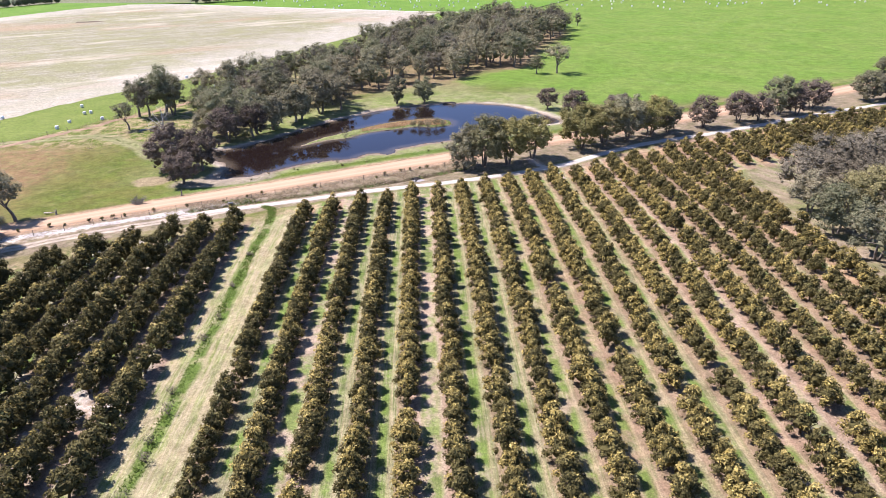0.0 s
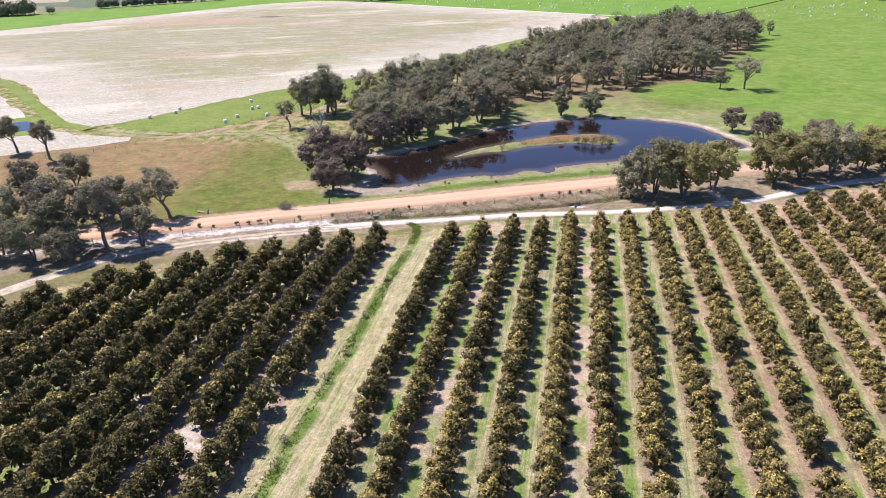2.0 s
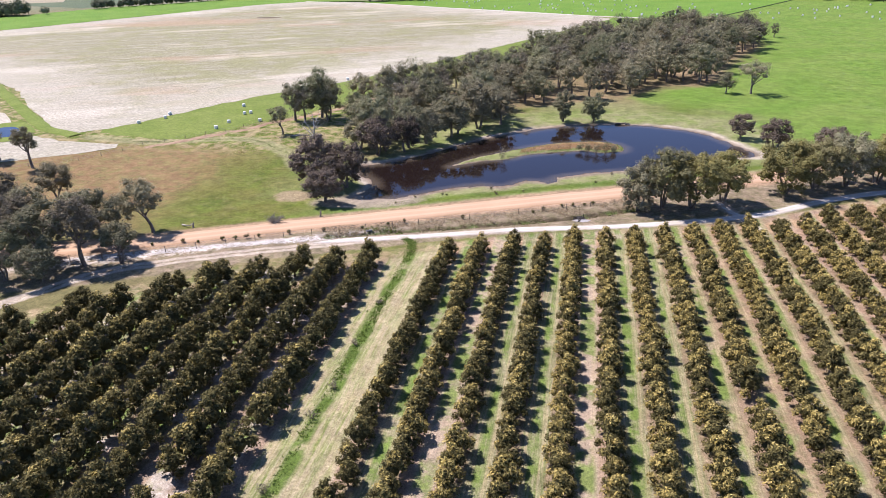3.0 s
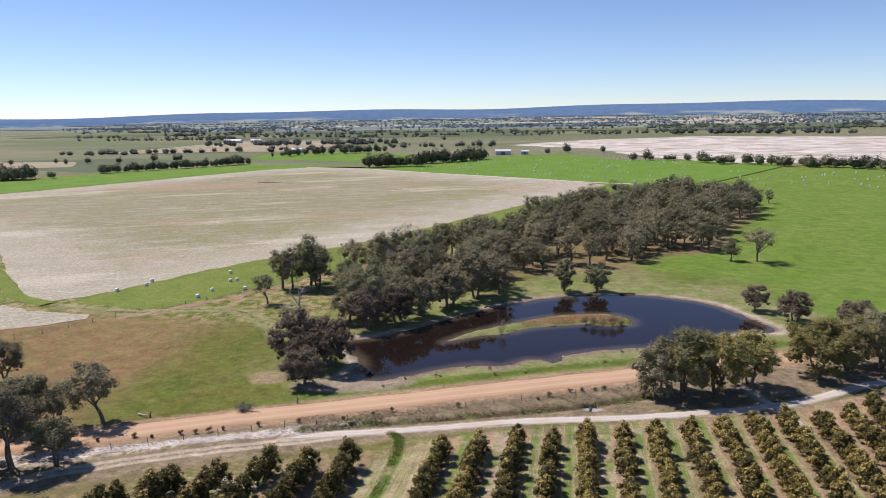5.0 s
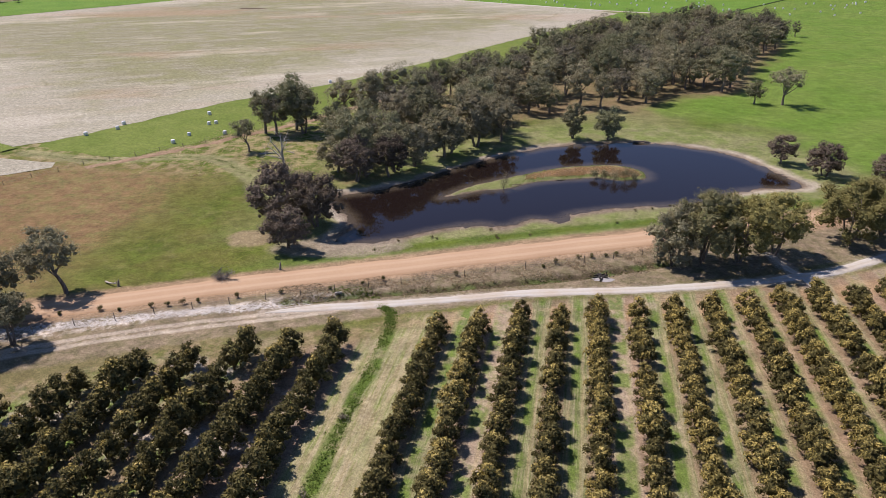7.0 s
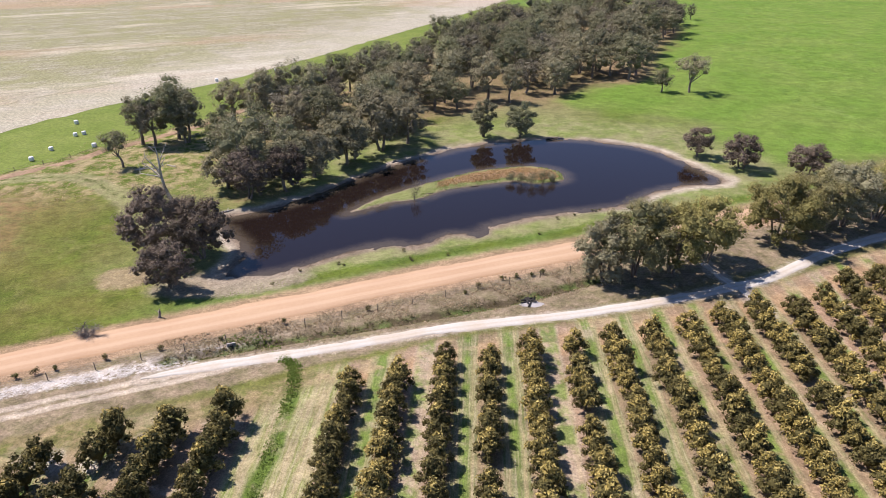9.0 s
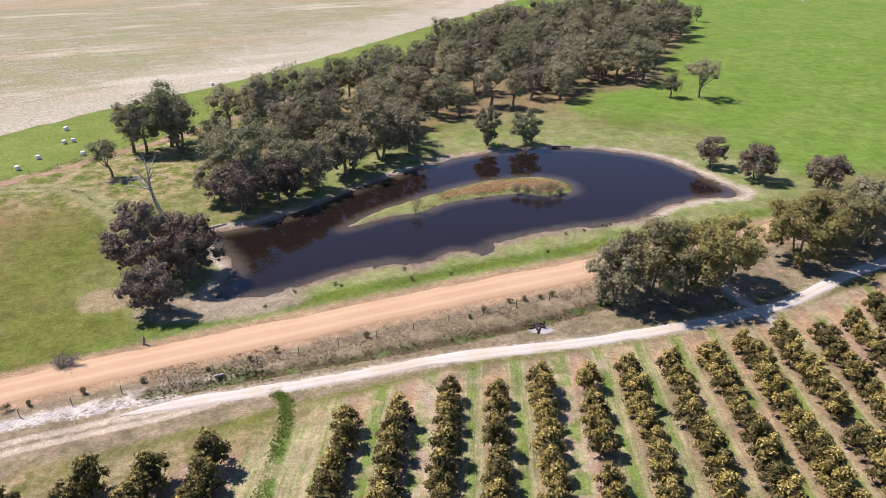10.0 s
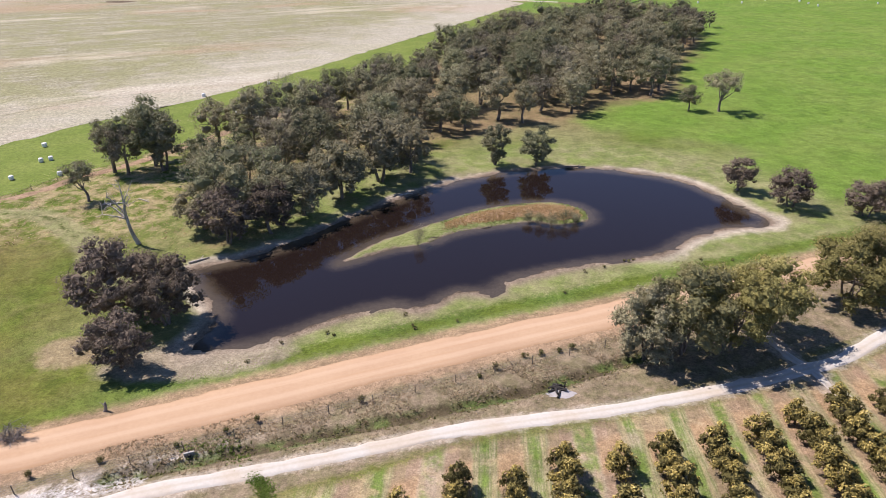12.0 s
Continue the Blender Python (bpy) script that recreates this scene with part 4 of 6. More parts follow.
ICO_FACES = [f for i in range(12) for j in range(i + 1, 12) for k in range(j + 1, 12) for f in ((i, j, k),)
             if all(np.linalg.norm(ICO[a] - ICO[b]) < 1.1 for a, b in ((i, j), (j, k), (i, k)))]
ICO_FACES = [f if np.dot(np.cross(ICO[f[1]] - ICO[f[0]], ICO[f[2]] - ICO[f[0]]), ICO[f[0]]) > 0 else f[::-1] for f in ICO_FACES]


OCT = np.array([(1, 0, 0), (-1, 0, 0), (0, 1, 0), (0, -1, 0), (0, 0, 1), (0, 0, -1)], float)
OCT_FACES = [(0, 2, 4), (2, 1, 4), (1, 3, 4), (3, 0, 4), (2, 0, 5), (1, 2, 5), (3, 1, 5), (0, 3, 5)]


def lump(pile, c, r, rng, squash=0.8, small=False):
    """The close inner leaves of a clump: a rough ball of twenty faces, or of eight."""
    shape, faces = (OCT, OCT_FACES) if small else (ICO, ICO_FACES)
    wob = 1 + rng.normal(0, 0.13, (len(shape), 1))
    # -1 marks the lump for the darker, shade-painted inner tone
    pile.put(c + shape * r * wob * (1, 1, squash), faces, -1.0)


def gum_meshes(seed, h=12.0, w=9.0, bare=0.3, stems=1, leaves=1300, spray=0.55, lean=0.0, heart=0.5, clumps=32):
    """A gum tree: trunk, limbs that carry domed boughs, and on each bough a head of small leaf clumps. bare: height of the lowest leaves as a share of h."""
    rng = np.random.default_rng(seed)
    trunk, limbs, crown = Pile(), [], Pile()
    top = np.array([lean * h, 0, h * (0.5 + 0.5 * bare)])
    half = np.array([w * 0.5, w * 0.5, h * (1 - bare) * 0.5])
    boughs = []
    for k in range(max(9, clumps // 2)):
        for _ in range(40):
            v = ball_points(1, rng)[0]
            if v[2] < -0.85 or (v[2] < -0.2 and rng.random() < 0.25):
                continue
            v = v * rng.uniform(0.55, 1.04)
            r = rng.uniform(0.14, 0.27) * w * (34 / clumps) ** 0.3
            c = top + v * (half - (r * 0.75, r * 0.75, min(r * 0.6, half[2] * 0.4)))
            if all(np.linalg.norm((c - o) / (1, 1, 0.8)) > 0.58 * (r + q) for o, q, _ in boughs):
                boughs.append((c, r, v))
                break
    for s in range(stems):
        a = rng.uniform(0, 2 * np.pi) + 2 * np.pi * s / stems
        spread = 0.0 if stems == 1 else 0.12 * w
        foot = np.array([0.3 * math.cos(a) * (stems > 1), 0.3 * math.sin(a) * (stems > 1), -0.4])
        fork = np.array([lean * h * 0.55 + spread * math.cos(a), spread * math.sin(a), h * rng.uniform(0.30, 0.42)])
        r = 0.028 * h / math.sqrt(stems)
        trunk.tube(limb(rng, foot, fork, 0.05), np.linspace(r * 1.35, r * 0.8, 5))
        mine = boughs[s::stems]
        for c, q, _ in mine[:6]:
            pile = Pile()
            pile.tube(limb(rng, fork * rng.uniform(0.8, 1.0), c, 0.10), np.linspace(r * 0.6, r * 0.14, 5), 4)
            limbs.append(pile.mesh("limb", smooth_shade=True))
    balls = []
    for c, r, v in boughs:
        lump(crown, c, r * (0.34 + 0.30 * heart), rng)
        balls.append((c, r * 0.72))
        out = v / max(np.linalg.norm(v), 1e-6)
        for _ in range(8):
            d = ball_points(1, rng)[0] + out * 0.55 + (0, 0, 0.45)
            d /= np.linalg.norm(d)
            q = r * rng.uniform(0.34, 0.58)
            balls.append((c + d * (r - q * 0.55) * (1, 1, 0.85), q))
    total = sum(q * q for _, q in balls)
    for c, q in balls:
        if leaves > 1900:
            lump(crown, c, q * (0.34 + 0.34 * heart), rng, 0.8, True)
        n = max(8, int(2.2 * leaves * q * q / total))
        v = ball_points(n, rng)
        v[:, 2] = np.where(v[:, 2] < -0.35, -v[:, 2], v[:, 2])
        p = c + v * q * rng.uniform(0.74, 1.32, (n, 1)) * (1, 1, 0.9)
        crown.leaves(p, v * 1.3 + rng.normal(0, 0.6, v.shape) + (0, 0, 0.35), spray * 0.78, spray * 0.5, rng)
    return trunk.mesh("trunk", smooth_shade=True), limbs, crown.mesh("crown", "flush")


def gum_tree(name, seed, leaf, label, category="tree", bark="gum_bark", **shape):
    t, ls, c = gum_meshes(seed, **shape)
    ob = thing(name, None, None, label, category)
    part("trunk", t, MAT[bark], ob)
    for l in ls:
        part("limb", l, MAT[bark], ob)
    part("crown", c, MAT[leaf], ob)
    return ob


def stand(x, y, turn=0.0, size=1.0, tall=1.0):
    return Matrix.Translation((x, y, float(ground_z(x, y)[0]))) @ Matrix.Rotation(turn, 4, "Z") @ Matrix.Diagonal((size, size, size * tall, 1))


def copy_at(ob, m, label="", group=""):
    made = copy_thing(ob, m)
    made.matrix_basis = m
    return tagged(made, label, group=group)


# --- the grove north of the pond: seven kinds, planted closely
def grove():
    rng = np.random.default_rng(21)
    kinds = [gum_tree("gum_tree", 100 + k, "gum" if k != 3 else "gum_grey", "grey-green gum tree in the grove beside the pond",
                      h=12.5, w=9.0 + 0.4 * k, bare=0.10 + 0.04 * (k % 3), stems=1 + (k % 3 == 2), leaves=1450, spray=0.54, clumps=36) for k in range(7)]
    spots = []
    lo, hi = GROVE.min(0), GROVE.max(0)
    tries = 0
    while len(spots) < 175 and tries < 12000:
        tries += 1
        p = rng.uniform(lo, hi)
        if signed(p[None], GROVE)[0] > -1.0:
            continue
        if all(np.hypot(*(p - s)) > 5.7 for s in spots):
            spots.append(p)
    for i, p in enumerate(spots):
        size = rng.uniform(0.74, 1.16)
        m = stand(p[0], p[1], rng.uniform(0, 6.3), size, rng.uniform(0.88, 1.16))
        if i < len(kinds):
            kinds[i].matrix_basis = m
            tagged(kinds[i], group="trees of the grove")
        else:
            copy_at(kinds[i % len(kinds)], m, group="trees of the grove")


grove()


def single(name, seed, leaf, label, x, y, turn=0.0, **shape):
    ob = gum_tree(name, seed, leaf, label, **shape)
    ob.matrix_basis = stand(x, y, turn)
    return ob


# --- trees round the pond
for k, (x, y, h, w) in enumerate(((-59.5, 190.5, 10.2, 10.0), (-53.0, 195.5, 9.6, 8.6), (-49.5, 203, 10, 10), (-44, 212, 12, 12), (-38, 222, 14.5, 13), (-72, 242, 14, 10), (-66, 196, 9, 9))):
    single("gum_tree", 230 + k, "purple" if k in (0, 1) else "gum", "brown-leaved bushy gum on the pond's bank" if k in (0, 1) else "large leafy gum at the grove's edge above the pond", x, y, h=h, w=w, bare=0.08, stems=2, leaves=3000, spray=0.42, clumps=52)
single("paperbark_tree", 201, "purple", "dense dark round-crowned tree on the sandy shore", -66.0, 166.0, h=11.8, w=13.0, bare=0.02, stems=3, leaves=5200, spray=0.36, clumps=70, heart=0.6)
single("paperbark_tree", 202, "purple", "dense dark tree on the sandy pond shore", -58.4, 164.6, h=10.8, w=10.5, bare=0.02, stems=3, leaves=4400, spray=0.36, clumps=64, heart=0.6)
single("paperbark_tree", 203, "purple", "smaller dark bushy tree near the road", -60.0, 154.2, h=7.8, w=8.4, bare=0.02, stems=2, leaves=3200, spray=0.34, clumps=56, heart=0.6)
single("gum_tree", 204, "gum", "tall broad grey-green gum tree in rough grass", -90.0, 228.5, h=15.0, w=15.5, bare=0.12, stems=2, leaves=2600, spray=0.55)
single("gum_tree", 205, "gum", "slender gum tree with an open crown", -97.0, 224.0, h=12.2, w=8.6, bare=0.22, leaves=1500)
single("gum_tree", 217, "gum", "tall gum with a rounded head in rough grass", -86.5, 226.0, h=13.5, w=10.5, bare=0.12, stems=2, leaves=2000, spray=0.55)
single("gum_tree", 218, "gum_grey", "leaning grey gum beside taller gums", -93.5, 223.0, h=11.0, w=8.0, bare=0.15, leaves=1500, spray=0.5)
single("gum_tree", 206, "gum", "small gum tree with a flat open crown", -93.8, 207.5, h=8.2, w=6.6, bare=0.42, leaves=900, spray=0.45, lean=-0.12)
single("gum_tree", 207, "gum", "upright gum tree beside the bale strip", -81.0, 243.5, h=12.0, w=10.5, bare=0.18, leaves=1800)
single("gum_tree", 209, "gum", "bushy gum tree at the grove's edge", -74.5, 219.0, h=10.5, w=9.0, bare=0.15, stems=2, leaves=1500)
single("gum_tree", 208, "gum", "dark upright tree at the water's edge", -13.9, 233.6, h=9.4, w=6.8, bare=0.0, stems=2, leaves=2000, spray=0.42, clumps=46)
single("gum_tree", 210, "gum", "dark bushy tree at the water's edge", -5.2, 234.4, h=8.9, w=8.0, bare=0.0, stems=2, leaves=2200, spray=0.42, clumps=46)
single("paperbark_tree", 211, "purple", "round brownish tree on the pond's bare bank", 34.6, 221.0, h=7.6, w=6.8, bare=0.04, leaves=2000, spray=0.38, clumps=46)
single("paperbark_tree", 212, "purple", "round dark tree in the green pasture", 42.0, 213.0, h=8.0, w=8.4, bare=0.0, stems=2, leaves=2400, spray=0.38, clumps=48)
single("paperbark_tree", 213, "purple", "low round dark tree beside the road", 54.0, 209.0, h=7.0, w=8.4, bare=0.0, stems=2, leaves=2200, spray=0.38, clumps=46)
single("gum_tree", 214, "gum", "lone spreading gum tree in the pasture", 47.2, 281.5, h=11.2, w=11.0, bare=0.34, leaves=1500, spray=0.5)
single("gum_tree", 215, "gum", "small round tree in the pasture", 39.0, 282.3, h=7.0, w=6.6, bare=0.15, leaves=1000, spray=0.45)
single("gum_tree", 216, "gum_grey", "sparse pale sapling in the pasture", 83.6, 432.0, h=7.5, w=5.0, bare=0.2, leaves=400, spray=0.4)

# --- gums between road and farm track
for seed, x, y, h, w, kind, words in (
        (301, 6.0, 161.5, 10.5, 9.0, "gum", "grey-green gum with drooping crown beside the road"), (302, 10.5, 162.5, 13.0, 11.0, "gum_yellow", "large multi-stemmed gum between road and farm track"),
        (303, 16.5, 164.0, 12.4, 10.5, "gum_gold", "yellow-green gum shading the farm track"), (304, 22.8, 168.0, 11.2, 10.5, "gum_gold", "yellow-green gum with a domed crown beside the road"),
        (305, 36.5, 176.0, 11.2, 12.0, "gum_gold", "domed roadside gum with yellow-green top"), (306, 43.5, 180.5, 11.5, 11.0, "gum_yellow", "wide roadside gum with several stems"),
        (307, 50.5, 183.5, 12.0, 11.5, "gum", "dense roadside gum with dark stems"), (308, 57.5, 186.5, 11.0, 11.0, "gum_gold", "wide roadside gum with bare lower stems"),
        (309, 63.5, 190.0, 8.6, 7.5, "gum", "smaller dark tree beside the road"), (310, 74.6, 194.0, 9.4, 8.4, "purple", "dark round tree beside the gravel road"), (311, 86.3, 198.0, 9.3, 9.2, "purple", "dark broad tree beside the gravel road"),
        (312, 92.8, 199.5, 8.0, 7.5, "purple", "low dark tree beside the gravel road"), (313, 102.0, 207.0, 11.5, 10.0, "gum", "tall roadside tree behind the others"), (314, 106.5, 205.0, 9.0, 7.5, "purple", "dark roadside tree beside the farm track"),
        (315, 114.5, 212.5, 9.4, 9.8, "purple", "dark round tree beside the gravel road"), (316, 136.5, 221.0, 9.3, 9.6, "gum", "grey-green tree beside the gravel road"), (317, 149.0, 231.0, 13.0, 11.0, "gum", "tall dark gum beside the gravel road"),
        (318, 143.0, 222.0, 8.0, 9.0, "gum_grey", "pale grey-green roadside tree")):
    single("gum_tree" if kind != "purple" else "paperbark_tree", seed, kind, words, x, y, h=h, w=w * 1.1, bare=0.02, stems=2 if w < 9 else 4, leaves=int((4600 if kind != "purple" else 3600) * (w / 10) ** 2), spray=0.34, clumps=62, heart=0.5)

# --- grey gums inside the orchard's bend
for k, (x, y, h, w, kind) in enumerate(((75, 134, 11.0, 11.0, "gum_grey"), (84, 140, 11.5, 12.0, "gum_grey"), (94, 144, 11.5, 13.0, "gum_grey"), (72, 124, 8.5, 9.0, "gum"), (80, 128, 10.5, 11.5, "gum_grey"),
                                        (90, 133, 12.0, 12.0, "gum_grey"), (71, 113, 9.0, 9.5, "gum"), (78, 117, 10.5, 10.5, "gum_yellow"), (87, 121, 11.5, 12.0, "gum_grey"), (72, 102, 10.0, 10.5, "gum"),
                                        (80, 106, 11.0, 12.0, "gum_grey"), (101, 133, 12.0, 12.0, "gum_grey"), (76, 93, 9.5, 10.5, "gum"), (104, 147, 10.5, 12.0, "gum_grey"), (115, 150, 11.0, 12.0, "gum"), (86, 97, 10.0, 11.0, "gum_grey"))):
    single("gum_tree", 340 + k, kind, "grey-leaved gum tree in a thicket inside the orchard", x - 1.5, y, h=h, w=w, bare=0.05, stems=2, leaves=2300, spray=0.46, clumps=38)

# --- old gums beside the road's western end
for k, (x, y, h, w, bare, lean, kind, words) in enumerate((
        (-85.6, 130.6, 9.9, 9.5, 0.3, -0.25, "gum", "old leaning gum with a heavy trunk beside the road"), (-82.0, 115.9, 7.8, 6.7, 0.25, 0.0, "gum", "thin-stemmed gum beside the farm track"),
        (-87.5, 114.0, 12.2, 8.0, 0.3, 0.0, "gum_grey", "pale-leaved gum with bare grey limbs"), (-90.0, 122.0, 11.0, 9.5, 0.25, -0.05, "gum", "spreading gum between road and track"),
        (-94.1, 112.4, 12.0, 10.0, 0.12, 0.0, "gum", "dense gum beside the farm track"), (-96.9, 106.5, 8.0, 8.5, 0.12, 0.0, "gum", "dark gum beside the farm track"),
        (-115.9, 141.7, 9.6, 9.6, 0.3, 0.0, "gum", "round-crowned gum in the brown paddock"), (-116.5, 128.3, 11.0, 8.5, 0.25, 0.05, "gum_grey", "grey gum at the paddock's edge"),
        (-105.3, 122.2, 10.5, 9.0, 0.2, 0.0, "gum", "broad gum beside the road"), (-104.3, 107.5, 8.0, 8.0, 0.1, 0.0, "gum", "dark gum in the thicket beside the road"),
        (-144.4, 166.8, 10.8, 6.2, 0.42, -0.05, "gum", "tall sparse gum in the stubble"), (-158.6, 171.2, 9.8, 7.0, 0.42, -0.12, "gum", "leaning sparse gum in the stubble"),
        (-109.5, 115.2, 10.2, 9.0, 0.15, 0.0, "gum", "gum at the paddock's edge"), (-118.0, 112.0, 11.0, 9.5, 0.15, 0.0, "gum", "gum beside the road's bend"),
        (-100.5, 116.0, 11.5, 9.0, 0.12, 0.0, "gum_grey", "grey-leaved gum beside the road"), (-90.5, 107.0, 6.4, 6.5, 0.1, 0.0, "gum", "low dark gum beside the farm track"),
        (-98.5, 126.5, 9.5, 8.5, 0.2, 0.0, "gum", "gum tree on the paddock side of the road"))):
    single("gum_tree", 380 + k, kind, words, x, y, h=h, w=w, bare=bare, lean=lean, stems=1 if lean else 2, leaves=2100, spray=0.40, clumps=30)


# --- orchard
def orchard_piles(seed, flush, thick=60):
    """An avocado tree: short trunk and a leafy crown of lobes that nearly reaches the ground; flush: share of lobes in yellow young leaf."""
    rng = np.random.default_rng(seed)
    trunk, crown = Pile(), Pile()
    trunk.tube(limb(rng, (0, 0, -0.2), (0.1, 0.0, 1.5), 0.06, 3), (0.16, 0.13, 0.11, 0.08))
    lobes = [(np.array([0, 0, 1.35]), 1.2, 0.0)]
    for k in range(14):
        a, z = 2.4 * k + rng.uniform(-0.5, 0.5), 0.6 + 2.5 * k / 13 + rng.uniform(-0.2, 0.3)
        r = 1.08 * (1 - max(0, z - 1.4) / 2.3)
        yes = float(rng.random() < flush * (0.6 + 0.42 * z)) * rng.uniform(0.5, 1.0)
        lobes.append((np.array([r * math.cos(a), r * math.sin(a) * 1.2, z]), rng.uniform(0.36, 0.66), yes))
    for i, (c, r, f) in enumerate(lobes):
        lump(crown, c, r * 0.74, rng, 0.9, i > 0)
        n = int(thick * (r * r / 0.30 if i else 0.8))
        v = ball_points(n, rng)
        v[:, 2] = np.where(v[:, 2] < -0.4, -v[:, 2], v[:, 2])
        p = c + v * r * rng.uniform(0.78, 1.2, (n, 1))
        keep = p[:, 2] > 0.12
        p, v = p[keep], v[keep]
        crown.leaves(p, v * 1.4 + rng.normal(0, 0.55, v.shape) + (0, 0, 0.2), 0.33 * (60 / thick) ** 0.5, 0.23 * (60 / thick) ** 0.5, rng, f * (p[:, 2] > c[2] - 0.3 * r) * rng.uniform(0.3, 1.0, len(p)))
    return trunk, crown


def orchard():
    rng = np.random.default_rng(77)
    shades = (0.03, 0.12, 0.2, 0.3, 0.42, 0.6, 0.85, 0.0)
    kinds = []
    for k, f in enumerate(shades):
        t, c = orchard_piles(500 + k, f)
        t, c = t.mesh("trunk"), c.mesh("crown", "flush")
        t.materials.append(MAT["orchard_bark"]), c.materials.append(MAT["orchard"])
        kinds.append((t, c))
    spots = []
    for k in range(-12, 33):
        u = -26.5 + ROW_STEP * k if k >= 0 else -38.6 - 5.4 * (-1 - k)
        y = 46.0 if abs(u) > 70 else -14.0
        row_flush = rng.normal(0, 0.7)
        while True:
            y += rng.uniform(2.3, 3.0)
            x = u - ROW_LEAN * (y - 100) + rng.normal(0, 0.16)
            if y > track_y(x) - (3.0 if k >= 0 else 2.6):
                break
            if k >= 18 and y < 152 + 0.3 * (x - 62) + 3:
                continue
            if rng.random() < (0.025 if k >= 0 else 0.035):
                continue
            pick = int(np.clip(round(rng.normal(3.0 + row_flush + (0.9 if 4 <= k <= 13 else 0.0), 1.9)), 0, 6))
            if k < 0:
                pick = int(rng.choice((0, 1, 1, 2, 3, 7)))
            size = rng.uniform(0.86, 1.12) * (1.2 if k < 0 else 1.0)
            spots.append((x, y, k, pick, size, rng.uniform(0, 6.28), rng.uniform(0.88, 1.1)))
    stuff = Pile()
    stuff_trunks = Pile()
    cache = []
    for k, f in enumerate(shades):
        cache.append(orchard_piles(500 + k, f))
    thin = [orchard_piles(500 + k, f, 14) for k, f in enumerate(shades)]
    singles = 0
    for x, y, k, pick, size, turn, tall in spots:
        z = float(base_z(np.array(y)))
        if 0 <= k <= 11 and y > 88 and singles < 300:
            singles += 1
            words = ("dark green avocado tree in an orchard row", "avocado tree with some yellow flowering tips", "avocado tree covered in yellow-green flower tips")[0 if pick < 2 or pick == 7 else 1 if pick < 5 else 2]
            ob = thing("avocado_tree", None, None, words, "fruit tree", "trees of the orchard rows")
            ob.matrix_basis = Matrix.Translation((x, y, z)) @ Matrix.Rotation(turn, 4, "Z") @ Matrix.Diagonal((size, size, size * tall, 1))
            part("trunk", kinds[pick][0], None, ob)
            part("crown", kinds[pick][1], None, ob)
            continue
        r = np.array([[math.cos(turn), -math.sin(turn), 0], [math.sin(turn), math.cos(turn), 0], [0, 0, 1]])
        m = r @ np.diag((size, size, size * tall))
        for source, target in zip((cache if y > 46 else thin)[pick], (stuff_trunks, stuff)):
            n = target.n
            target.v.append(np.concatenate(source.v) @ m.T + (x, y, z))
            target.extra.append(np.concatenate(source.extra))
            target.f += [np.concatenate(source.f) + n] if source.f else []
            target.t += [np.concatenate(source.t) + n] if source.t else []
            target.n = n + source.n
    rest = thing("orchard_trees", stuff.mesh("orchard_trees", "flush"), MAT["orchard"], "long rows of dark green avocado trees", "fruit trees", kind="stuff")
    part("orchard_trunks", stuff_trunks.mesh("orchard_trunks"), MAT["orchard_bark"], rest)


orchard()


